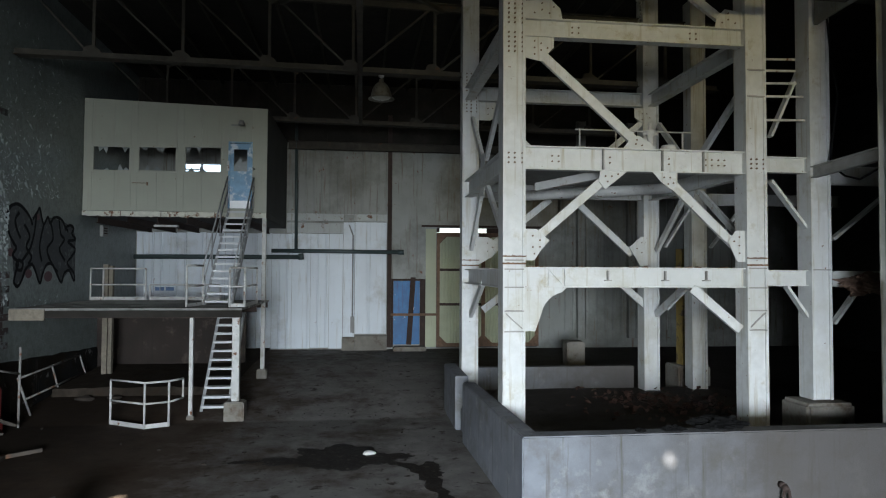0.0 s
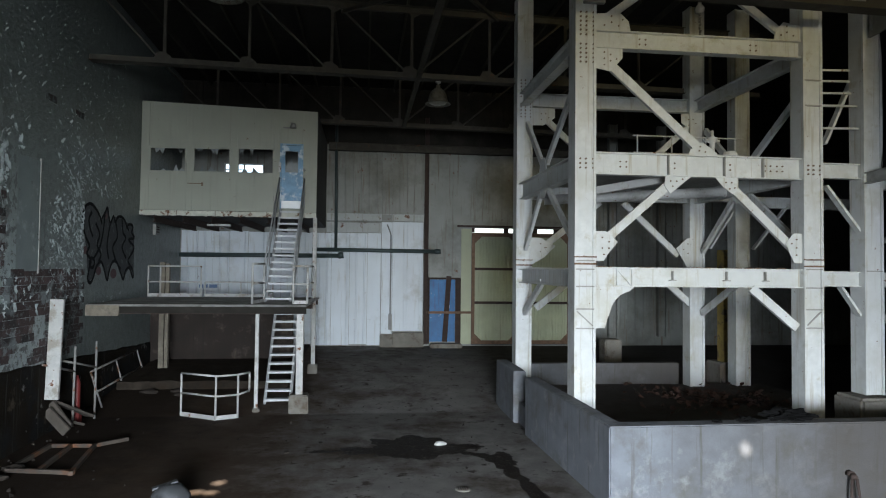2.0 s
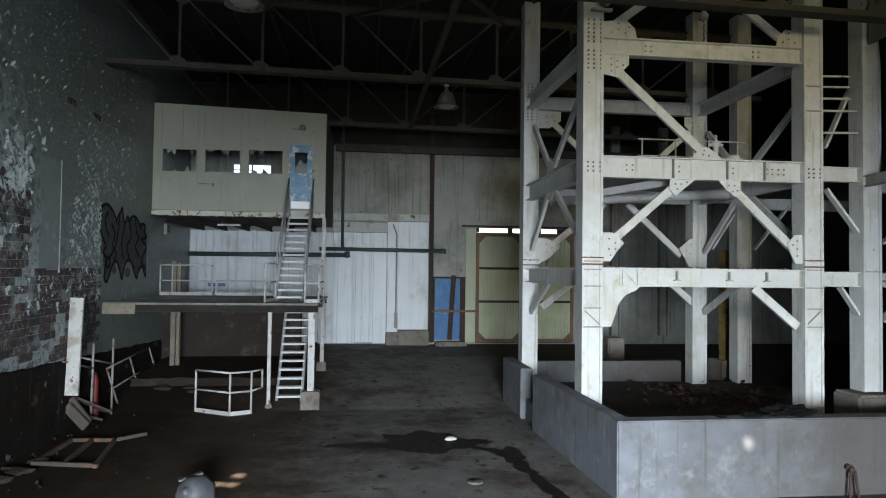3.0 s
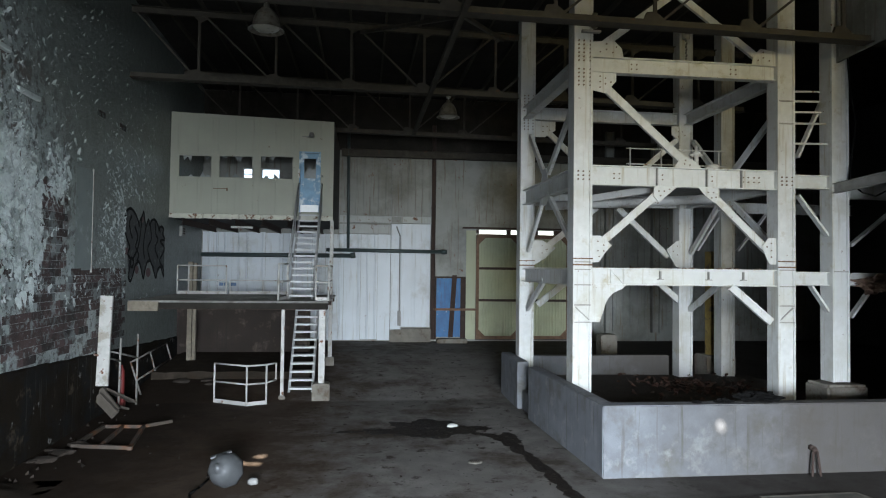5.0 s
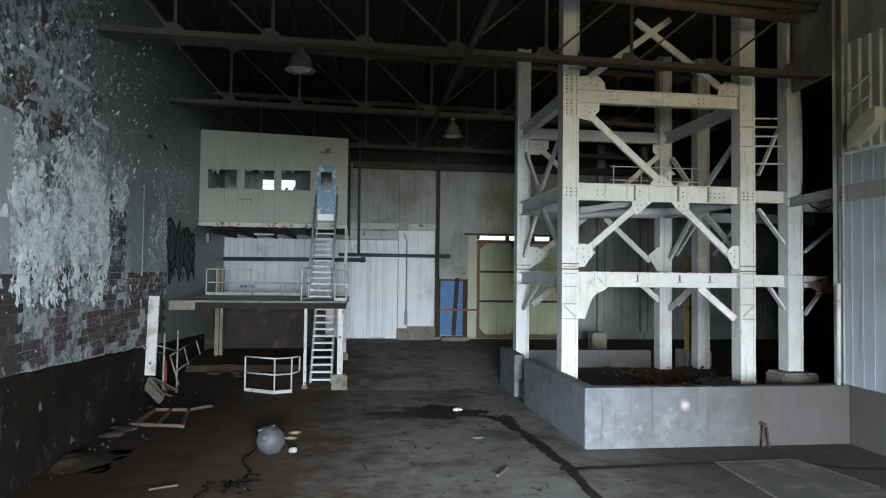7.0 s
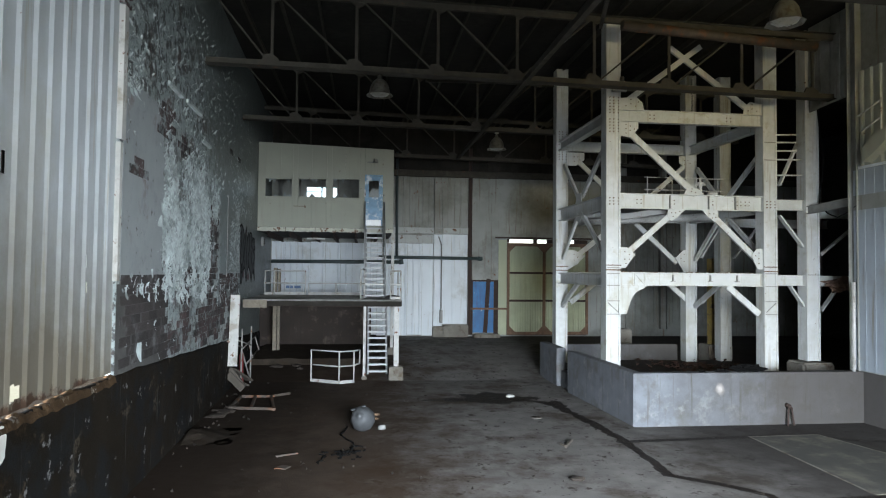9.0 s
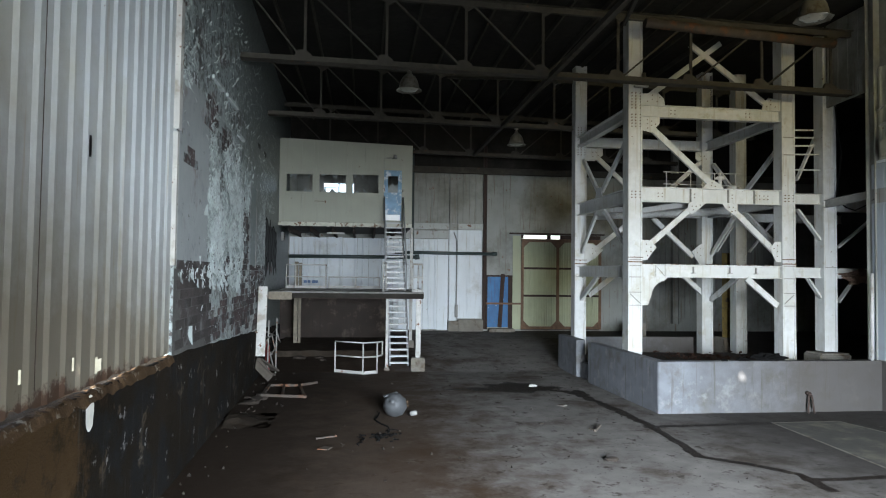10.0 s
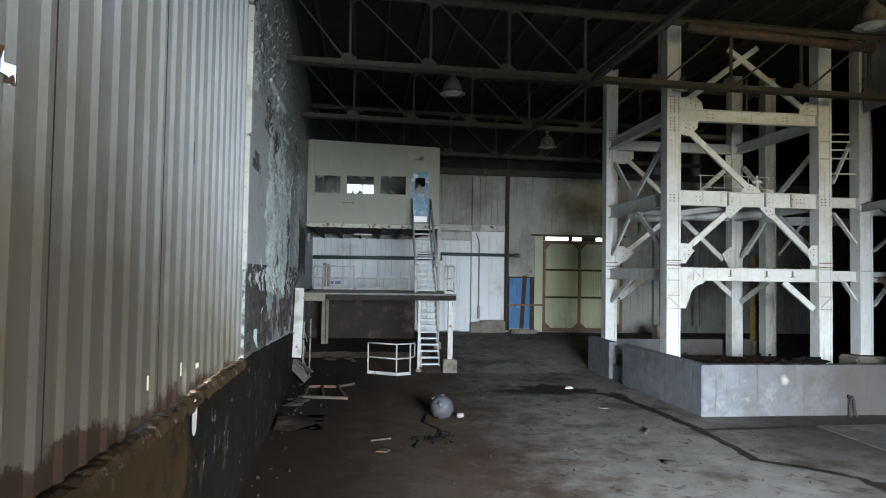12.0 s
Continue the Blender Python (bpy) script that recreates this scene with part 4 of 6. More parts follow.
for x in (5.0, 5.8, 6.6, 7.3):
    bm = B()
    rod(bm, (x, 14.45, 5.75), (x, 14.45, 6.6), 0.018, 8)
    part("rail_post", bm, M_white, deck)
for z in (6.2, 6.58):
    bm = B()
    rod(bm, (4.9, 14.45, z), (7.5, 14.45, z), 0.016, 8)
    part("rail", bm, M_white, deck)
bm = B()
bar(bm, (4.0, 14.2, 5.3), (5.2, 12.9, 5.45), 0.14, 0.16)
rod(bm, (3.4, 16.3, 5.3), (7.4, 15.0, 5.45), 0.12, 12)
tagged(part("level_pipe", bm, M_white), "white pipes crossing under the walkway", "pipe")
bm = B()
for i in range(9):
    rod(bm, (5.9, 13.4, 8.9 - i * 0.07), (5.9 + 0.02 * (i % 2), 13.4, 8.95 - i * 0.07), 0.022, 6)
lathe(bm, (5.9, 13.4, 8.95), [(0.001, 0), (0.09, 0.02), (0.1, 0.12), (0.04, 0.2), (0.03, 0.4), (0.001, 0.4)], 10)
tagged(part("chain_hook", bm, M_steel_mid), "small grey chain hook hanging under the roof", "hook")

# kerb wall round the tower, its fill and litter
kerb = thing("concrete_kerb_wall", (5.6, 10.3, 0), "grey poured concrete kerb wall round the tower", "kerb wall")
for name, (x0, x1, y0, y1, z0, z1) in (("front_wall", (2.70, 8.62, 10.115, 10.40, 0, 1.25)), ("side_wall", (2.70, 2.98, 10.40, 14.62, 0, 1.25)), ("end_block", (2.54, 2.84, 15.73, 17.75, 0, 1.2)), ("back_wall", (2.85, 7.45, 17.40, 17.68, 0.3, 1.13)), ("sill", (2.66, 2.9, 14.63, 15.72, 0, 0.5))):
    bm = B()
    vs = box(bm, x0, x1, y0, y1, z0, z1)
    if name == "side_wall":
        for v in vs:
            v.co.x -= 0.165 * (v.co.y - y0) / (y1 - y0)
    edges = [e for e in bm.edges if name not in ("side_wall", "front_wall") or abs(e.verts[0].co.y - 10.4) > 0.01 or abs(e.verts[1].co.y - 10.4) > 0.01 or e.verts[0].co.x > 3.2]
    bmesh.ops.bevel(bm, geom=edges, offset=0.02, segments=2, affect="EDGES")
    part(name, bm, M_curb, kerb)
bm = B()
gv = [[bm.verts.new((2.8 + 0.575 * i, 10.38 + 0.5 * j, 0.58 + 0.03 * noise.noise((i * 0.8, j * 0.8, 5)))) for i in range(13)] for j in range(15)]
for a, b in zip(gv, gv[1:]):
    for i in range(12):
        bm.faces.new((a[i], a[i + 1], b[i + 1], b[i]))
tagged(part("floor_fill", bm, M_floor), "dusty packed floor inside the kerb", "floor", kind="structure")
bm = B()
random.seed(8)
for i in range(420):
    c = Vector((random.gauss(7.3, 0.9), random.gauss(15.2, 0.9), 0.62 + random.uniform(0, 0.05)))
    if not (3.2 < c.x < 9.4 and 12 < c.y < 17.2):
        continue
    s = random.uniform(0.03, 0.09)
    r = Euler((random.uniform(-0.7, 0.7), random.uniform(-0.7, 0.7), random.uniform(0, 6))).to_matrix()
    vs = [bm.verts.new(c + r @ Vector(p) * s) for p in ((-1, -0.5, 0), (0.6, -0.7, 0.15), (1, 0.3, 0), (-0.3, 0.8, 0.2))]
    bm.faces.new(vs)
tagged(part("dead_leaves", bm, M_leaf), "reddish brown dead leaves and scraps", "leaves", kind="stuff")
for k, (cx, cy, sz) in enumerate(((5.74, 10.42, (0.32, 0.18, 0.10)), (5.0, 10.30, (0.15, 0.08, 0.045)), (4.5, 10.28, (0.07, 0.05, 0.03)))):
    bm = B()
    lump(bm, (cx, cy, 1.25 + sz[2] * 0.5), sz, 0.7, k + 7)
    for v in bm.verts:
        v.co.z = max(v.co.z, 1.252 if v.co.y < 10.4 else 1.1)
    tagged(part("black_rag", bm, M_black), "crumpled black rag lying on the kerb", "rag", "rags on the kerb")
spout = thing("drain_spout", (6.73, 10.1, 0), "grey bent drain pipe on the kerb's face", "pipe")
bm = B()
hose(bm, [(6.56, 10.12, 0.47), (6.56, 10.02, 0.47), (6.56, 9.97, 0.42)], 0.05, 12)
part("elbow", bm, M_rust_dark, spout)
bm = B()
rod(bm, (6.52, 9.98, 0.42), (6.48, 9.95, 0.0), 0.022, 8)
rod(bm, (6.60, 9.98, 0.42), (6.64, 9.95, 0.0), 0.022, 8)
part("stand", bm, M_rust_dark, spout)
# dark pedestal bits behind the tower
bm = B()
box(bm, 9.05, 9.35, 17.95, 18.3, 0.3, 4.2)
tagged(part("yellow_column", bm, M_yellow), "peeling yellow column stub behind the tower", "column")
bm = B()
box(bm, 8.85, 9.75, 17.75, 18.6, 0.3, 1.05)
bmesh.ops.bevel(bm, geom=bm.edges[:], offset=0.04, segments=2, affect="EDGES")
tagged(part("concrete_pier", bm, M_curb_dirty), "stained concrete pier behind the tower", "pier")
bm = B()
box(bm, 7.14, 7.74, 22.0, 22.6, 0.3, 1.25)
bmesh.ops.bevel(bm, geom=bm.edges[:], offset=0.05, segments=2, affect="EDGES")
tagged(part("concrete_pier", bm, M_curb_dirty), "ochre-stained concrete block on the floor", "pier")

# ---------------------------------------------------------------- control booth
BX0, BX1, BY = wx(21.45) + 0.02, -2.49, 21.45
booth = thing("control_booth", ((BX0 + BX1) / 2, BY, 5.2), "cream panelled control booth high on the wall", "booth")


def roof_z(x):
    return 8.63 - 0.028 * (x - BX0)


WIN = ((-7.54, -6.44, 6.46, 7.24), (-6.26, -5.12, 6.47, 7.26), (-4.93, -3.81, 6.47, 7.29))
DOOR = (-3.63, -2.92, 5.40, 7.45)
cuts = sorted({BX0, BX1, *[v for w in WIN for v in w[:2]], *DOOR[:2], -6.9, -5.7, -4.4})
k = 0
for x0, x1 in zip(cuts, cuts[1:]):
    xm = (x0 + x1) / 2
    op = next((w for w in (*WIN, DOOR) if w[0] <= xm <= w[1]), None)
    spans = [(5.30, op[2]), (op[3], None)] if op else [(5.30, None)]
    for z0, z1 in spans:
        if z1 is not None and z1 - z0 < 0.02:
            continue
        bm = B()
        if z1 is None:
            slab(bm, [(x0 + 0.002, z0), (x1 - 0.002, z0), (x1 - 0.002, roof_z(x1)), (x0 + 0.002, roof_z(x0))], 1, BY, BY + 0.08)
        else:
            box(bm, x0 + 0.002, x1 - 0.002, BY, BY + 0.08, z0, z1)
        part("wall_panel", bm, M_booth, booth)
# the shaded side takes a darker material than the booth's cream front
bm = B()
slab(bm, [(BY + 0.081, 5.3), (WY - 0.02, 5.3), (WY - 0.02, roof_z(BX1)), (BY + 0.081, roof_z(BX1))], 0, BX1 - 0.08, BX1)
part("side_wall", bm, M_dark, booth, "side panel with its shade put into a dark colour")
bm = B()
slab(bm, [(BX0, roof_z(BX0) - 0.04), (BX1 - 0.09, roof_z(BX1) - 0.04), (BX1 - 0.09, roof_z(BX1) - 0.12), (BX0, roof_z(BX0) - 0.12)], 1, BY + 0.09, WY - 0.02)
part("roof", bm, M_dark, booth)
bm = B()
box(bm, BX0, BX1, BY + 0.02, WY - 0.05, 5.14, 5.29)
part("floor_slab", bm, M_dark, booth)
for i in range(6):
    bm = B()
    ibeam(bm, (BX0 + 0.4 + i * 0.85, BY + 0.1, 5.03), (BX0 + 0.4 + i * 0.85, WY - 0.1, 5.03), 0.2, 0.1)
    part("joist", bm, M_rust_dark, booth)
# peeling sill band along the front
bm = B()
edge_ = [(BX0 + (BX1 - BX0) * i / 60, 5.13 + 0.035 * noise.noise((i * 0.7, 0, 0)) + random.uniform(-0.012, 0.012)) for i in range(61)]
slab(bm, edge_ + [(BX1, 5.285), (BX0, 5.285)], 1, BY - 0.03, BY - 0.004)
part("sill_band", bm, M_booth_old, booth, "peeling rusty cream sill band")
for x in (-6.7, -5.55, -4.0):
    bm = B()
    box(bm, x - 0.01, x + 0.01, BY - 0.035, BY - 0.031, 5.12, 5.29)
    part("joint_strip", bm, M_rivet, booth)
for w in WIN:
    win = new("window")
    win.parent = booth
    win.location = Vector((w[0], BY, w[2])) - booth.location
    bm = B()
    t = 0.045
    box(bm, w[0], w[1], BY - 0.012, BY + 0.06, w[2], w[2] + t)
    box(bm, w[0], w[1], BY - 0.012, BY + 0.06, w[3] - t, w[3])
    box(bm, w[0], w[0] + t, BY - 0.012, BY + 0.06, w[2] + t, w[3] - t)
    box(bm, w[1] - t, w[1], BY - 0.012, BY + 0.06, w[2] + t, w[3] - t)
    ob = part("window_frame", bm, M_booth, None)
    ob.parent = win
    ob.location = -Vector((w[0], BY, w[2]))
    # shards left in the broken pane
    bm = B()
    random.seed(int(w[0] * 100) % 97)
    for i in range(7):
        x = random.uniform(w[0] + 0.06, w[1] - 0.2)
        h = random.uniform(0.05, 0.2)
        top_side = random.random() < 0.5
        z = w[3] - t if top_side else w[2] + t
        s = -1 if top_side else 1
        bm = B()
        slab(bm, [(x, z), (x + random.uniform(0.08, 0.2), z), (x + random.uniform(0.0, 0.12), z + s * h)], 1, BY + 0.025, BY + 0.029)
        ob = part("glass_shard", bm, M_glass_shard, None)
        ob.parent = win
        ob.location = -Vector((w[0], BY, w[2]))
door = new("door")
door.parent = booth
door.location = Vector((DOOR[0], BY, DOOR[2])) - booth.location


def under_door(name, bm, mat, label=""):
    ob = part(name, bm, mat, None, label)
    ob.parent = door
    ob.location = -Vector((DOOR[0], BY, DOOR[2]))
    return ob


bm = B()
for a, b, c, d in ((DOOR[0], DOOR[0] + 0.05, DOOR[2], DOOR[3]), (DOOR[1] - 0.05, DOOR[1], DOOR[2], DOOR[3]), (DOOR[0] + 0.05, DOOR[1] - 0.05, DOOR[3] - 0.05, DOOR[3])):
    box(bm, a, b, BY - 0.015, BY + 0.07, c, d)
under_door("door_frame", bm, M_blue_old)
bm = B()
d0, d1 = DOOR[0] + 0.055, DOOR[1] - 0.055
box(bm, d0, d1, BY + 0.02, BY + 0.06, 5.66, 6.55)
box(bm, d0, d1, BY + 0.02, BY + 0.06, 7.22, 7.39)
box(bm, d0, d0 + 0.1, BY + 0.02, BY + 0.06, 6.55, 7.22)
box(bm, d1 - 0.1, d1, BY + 0.02, BY + 0.06, 6.55, 7.22)
under_door("leaf", bm, M_blue_old, "faded blue door leaf with scuffed paint")
bm = B()
box(bm, d0, d1, BY + 0.012, BY + 0.06, 5.42, 5.655)
under_door("kick_plate", bm, M_kick, "bright bare metal kick plate")
bm = B()
slab(bm, [(d0 + 0.1, 6.55), (d1 - 0.1, 6.55), (d1 - 0.1, 6.9), (d1 - 0.25, 6.82), (d1 - 0.3, 7.0), (d0 + 0.1, 6.7)], 1, BY + 0.036, BY + 0.042)
under_door("broken_pane", bm, M_glass_shard)
bm = B()
box(bm, d0 - 0.09, d0 - 0.02, BY - 0.03, BY - 0.017, 6.55, 6.85)
under_door("notice_plate", bm, M_white)
# rail stubs beside the door
for z in (6.05, 6.32, 6.62):
    bm = B()
    rod(bm, (BX1 - 0.38, BY - 0.01, z), (BX1 - 0.38, BY - 0.22, z + 0.02), 0.025, 8)
    part("rail_stub", bm, M_steel_mid, booth)
bm = B()
rod(bm, (-3.25, BY, 8.02), (-3.25, BY - 0.2, 8.02), 0.03, 8)
lathe(bm, (-3.22, BY - 0.22, 7.9), [(0.001, 0.16), (0.07, 0.15), (0.1, 0.03), (0.09, 0.0), (0.001, 0.02)], 12)
box(bm, -3.55, -3.3, BY - 0.04, BY - 0.005, 7.93, 7.97)
part("flood_light", bm, M_steel_mid, booth, "small grey outside floodlight")
bm = B()
box(bm, -6.4, -5.95, BY - 0.02, BY - 0.003, 6.12, 6.14)
box(bm, -5.98, -5.94, BY - 0.03, BY - 0.003, 6.06, 6.16)
part("latch", bm, M_rust, booth)
bm = B()
box(bm, -5.9, -5.2, 21.9, 22.1, 4.86, 4.92)
tagged(part("strip_lamp", bm, M_white), "white strip lamp under the booth, unlit", "lamp")
# window in the outer wall behind the booth
bm = B()
for a, b, c, d in ((-6.4, -4.9, 7.0, 7.05), (-6.4, -4.9, 7.55, 7.6), (-6.4, -6.35, 7.05, 7.55), (-4.95, -4.9, 7.05, 7.55), (-5.68, -5.62, 7.05, 7.55), (-6.35, -5.68, 7.33, 7.36)):
    box(bm, a, b, WY + 0.05, WY + 0.12, c, d)
tagged(part("window_1", bm, M_white), "small outer window with white bars", "window", kind="structure")

# ---------------------------------------------------------------- platform and stairs
PX0, PX1, PY0, PY1, PZ = -7.47, -2.36, 17.0, 21.35, 2.66
platform = thing("platform", (-4.9, 19, 2.4), "weathered timber platform on steel legs", "platform")
random.seed(11)
y = PY0
while y < PY1 - 0.02:
    y2 = min(PY1, y + 0.235)
    bm = B()
    e = random.uniform(-0.02, 0.02)
    box(bm, max(PX0 + e, wx(y) + 0.05), PX1 + random.uniform(-0.03, 0.02), y + 0.004, y2 - 0.004, PZ - 0.05, PZ + random.uniform(-0.008, 0.004))
    part("plank", bm, M_deck, platform)
    y = y2
for y in (PY0 + 0.08, 19.2, PY1 - 0.1):
    bm = B()
    ibeam(bm, (PX0 + 0.05, y, PZ - 0.14), (PX1 - 0.02, y, PZ - 0.14), 0.17, 0.1)
    part("joist", bm, M_rust_dark, platform)
bm = B()
box(bm, PX0, -6.72, PY0 - 0.05, PY0 - 0.004, PZ - 0.27, PZ - 0.02)
part("fascia_board", bm, M_timber, platform, "pale raw timber fascia board")
bm = B()
box(bm, -6.71, PX1, PY0 - 0.035, PY0 - 0.004, PZ - 0.21, PZ - 0.05)
part("fascia_board", bm, M_near_black, platform)
for x, y, w, z0, z1, mat in ((-2.52, 17.2, 0.17, 0.42, 2.5, M_white), (-3.57, 17.3, 0.09, 0.05, 2.5, M_white), (-2.5, 21.2, 0.12, 0.36, 5.12, M_white)):
    bm = B()
    box(bm, x - w / 2, x + w / 2, y - w / 2, y + w / 2, z0, z1)
    bmesh.ops.bevel(bm, geom=bm.edges[:], offset=0.008, segments=1, affect="EDGES")
    part("leg", bm, mat, platform, "white-painted leg with rust")
for x0, x1, y0, y1, z1 in ((-2.75, -2.29, 17.0, 17.42, 0.46), (-2.66, -2.36, 21.05, 21.36, 0.62), (-3.66, -3.48, 17.2, 17.4, 0.12)):
    bm = B()
    box(bm, x0, x1, y0, y1, -0.02, z1)
    bmesh.ops.bevel(bm, geom=bm.edges[:], offset=0.03, segments=2, affect="EDGES")
    for v in bm.verts:
        v.co += Vector((noise.noise(v.co * 7), noise.noise(v.co * 7 + Vector((5, 0, 0))), 0)) * 0.03
    tagged(part("concrete_block", bm, M_curb_dirty), "chipped grey concrete foot block", "concrete block", "foot blocks")
bm = B()
box(bm, -7.1, -6.96, 21.3, 21.44, 0.3, 3.7)
box(bm, -6.93, -6.83, 21.3, 21.44, 0.3, 3.66)
tagged(part("timber_post", bm, M_timber), "pair of beige timber posts behind the platform", "post")


def stair(name, x0, x1, y0, z0, y1, z1, n, rails, label):
    st = thing(name, ((x0 + x1) / 2, y0, z0), label, "staircase", "steel stairs")
    dy, dz = (y1 - y0) / n, (z1 - z0) / n
    for x in (x0, x1):
        bm = B()
        d = 0.09
        slab(bm, [(y0 - d, z0), (y0 + d, z0), (y1 + d, z1), (y1 - d, z1)], 0, x - 0.012, x + 0.012)
        s = 1 if x == x0 else -1
        slab(bm, [(y0 - d, z0), (y0 - d + 0.015, z0), (y1 - d + 0.015, z1), (y1 - d, z1)], 0, min(x, x + s * 0.06), max(x, x + s * 0.06))
        part("stringer", bm, M_stair, st)
    for i in range(n):
        bm = B()
        y, z = y0 + dy * (i + 0.35), z0 + dz * (i + 0.55)
        slab(bm, [(y - 0.1, z - 0.055), (y - 0.085, z - 0.055), (y - 0.085, z - 0.03), (y + 0.12, z - 0.03), (y + 0.12, z), (y - 0.1, z)], 0, x0 + 0.014, x1 - 0.014)
        part("tread", bm, M_tread, st)
    if rails:
        for x in (x0 - 0.03, x1 + 0.03):
            bm = B()
            rod(bm, (x, y0 - 0.1, z0 + 0.95), (x, y1 - 0.1, z1 + 0.95), 0.022, 8)
            rod(bm, (x, y0 - 0.1, z0 + 0.5), (x, y1 - 0.1, z1 + 0.5), 0.018, 8)
            for f in (0.02, 0.35, 0.68, 1.0):
                yy, zz = y0 + f * (y1 - y0), z0 + f * (z1 - z0)
                rod(bm, (x, yy - 0.1, zz), (x, yy - 0.1, zz + 0.95), 0.018, 8)
            part("handrail", bm, M_stair, st)
    return st


stair("upper_stair", -3.58, -2.88, 18.55, 2.66, 21.38, 5.40, 14, True, "steep galvanised steel stair up to the booth door")
stair("lower_stair", -3.46, -2.78, 17.85, 0.10, 19.9, 2.60, 12, False, "steep galvanised steel stair under the platform")


def railing(name, pts, heights, r, label, toe=0.0, mat=None):
    """Posts at pts (x, y, z) joined by rails at the heights."""
    rl = thing(name, pts[0], label, "railing")
    for p in pts:
        bm = B()
        rod(bm, p, (p[0], p[1], p[2] + heights[-1]), r, 8)
        part("rail_post", bm, mat or M_white, rl)
    for a, b in zip(pts, pts[1:]):
        for h in heights:
            bm = B()
            rod(bm, (a[0], a[1], a[2] + h), (b[0], b[1], b[2] + h), r * 0.95, 8)
            part("rail", bm, mat or M_white, rl)
        if toe:
            bm = B()
            bar(bm, (a[0], a[1], a[2] + toe / 2), (b[0], b[1], b[2] + toe / 2), 0.02, toe)
            part("toe_board", bm, mat or M_white, rl)
    return rl


railing("platform_railing", [(-7.4, 21.2, PZ), (-7.05, 21.2, PZ), (-5.87, 21.2, PZ)], (0.45, 0.92), 0.025, "white pipe railing at the platform's back", 0.1)
railing("low_railing", [(-5.75, 21.2, PZ), (-4.7, 21.2, PZ), (-3.75, 21.2, PZ)], (0.45,), 0.024, "low white pipe rail at the platform's back", 0.1)
railing("newel_railing", [(-3.72, 17.35, PZ), (-3.60, 18.45, PZ)], (0.5, 1.0), 0.028, "white looped railing at the stair's foot", 0.08)
railing("side_railing", [(-2.72, 17.35, PZ), (-2.38, 17.4, PZ), (-2.38, 19.2, PZ)], (0.5, 0.95), 0.028, "white pipe railing at the platform's side", 0.09)
# loose guard frame standing on the floor
cage = railing("loose_guard_rail", [(-5.28, 17.05, 0), (-4.36, 16.5, 0), (-3.9, 16.72, 0)], (0.55, 1.02), 0.026, "loose angled guard rail standing on the floor", 0.1)
bm = B()
hose(bm, [(-3.9, 16.72, 1.02), (-3.72, 17.2, 1.0), (-3.72, 17.2, 0.55), (-3.9, 16.72, 0.55)], 0.025)
part("rail_loop", bm, M_white, cage)
# old guard rails leaning along the west wall
upright = thing("leaning_guard_rail", (-7.25, 16.5, 0), "rusty white guard rail posts by the wall", "railing")
for p, q in (((-7.33, 16.1, 0), (-7.31, 16.1, 1.78)), ((-7.18, 16.9, 0), (-7.17, 16.9, 1.8))):
    bm = B()
    rod(bm, p, q, 0.027, 8)
    part("rail_post", bm, M_white_old, upright)
for p, q in (((-7.5, 15.75, 1.52), (-7.17, 16.9, 1.20)), ((-7.58, 15.2, 1.5), (-7.31, 16.1, 1.22))):
    bm = B()
    rod(bm, p, q, 0.024, 8)
    part("rail", bm, M_white_old, upright)
lean = thing("tilted_guard_rail", (-7.6, 19.6, 0), "thin pipe guard rail leaning on the wall", "railing")
for p, q in (((-7.60, 17.7, 0.96), (-7.79, 21.55, 1.03)), ((-7.47, 17.8, 0.46), (-7.66, 21.55, 0.52)), ((-7.60, 17.7, 0.96), (-7.36, 17.85, 0.02)), ((-7.71, 19.64, 1.01), (-7.45, 19.66, 0.02)), ((-7.79, 21.54, 1.03), (-7.53, 21.6, 0.1))):
    bm = B()
    rod(bm, p, q, 0.026, 8)
    part("rail", bm, M_white_old, lean)
bm = B()
bar(bm, (-7.44, 15.35, 0.75), (-7.40, 15.4, 2.85), 0.27, 0.07, (0, 1, 0))
tagged(part("white_board", bm, M_white), "tall white-painted board standing against the wall", "board")
bm = B()
bar(bm, (-7.58, 15.45, 0.5), (-7.12, 15.33, 0.07), 0.05, 0.22, (0, 0, 1))
bar(bm, (-7.56, 15.75, 0.62), (-7.14, 16.55, 0.14), 0.28, 0.05)
bar(bm, (-7.5, 15.5, 0.36), (-7.16, 16.1, 0.06), 0.24, 0.05)
bar(bm, (-7.58, 15.6, 0.62), (-7.18, 15.55, 0.12), 0.06, 0.2, (0, 0, 1))
tagged(part("broken_planks", bm, M_wood), "heap of broken grey planks by the wall", "planks")
bm = B()
lathe(bm, (-7.38, 16.42, 0.3), [(0.001, 0), (0.065, 0), (0.07, 0.05), (0.07, 0.62), (0.04, 0.7), (0.025, 0.72), (0.025, 0.78), (0.001, 0.78)], 14)
box(bm, -7.46, -7.30, 16.34, 16.5, 0.0, 0.3)
tagged(part("red_cylinder", bm, M_red), "dull red gas cylinder behind the rail", "cylinder")
ff = thing("steel_frame_on_floor", (-6.4, 13.8, 0), "rusty ladder-like steel frame lying on the floor", "frame")
for p, q in (((-7.0, 12.8), (-5.82, 12.56)), ((-7.05, 14.36), (-6.15, 14.3)), ((-6.98, 12.75), (-7.0, 14.4)), ((-6.45, 12.7), (-6.6, 14.36)), ((-5.85, 12.5), (-6.17, 14.36)), ((-6.2, 14.28), (-5.7, 14.76))):
    bm = B()
    bar(bm, (*p, 0.05), (*q, 0.05), 0.07, 0.07)
    part("bar", bm, M_rust_pale, ff)

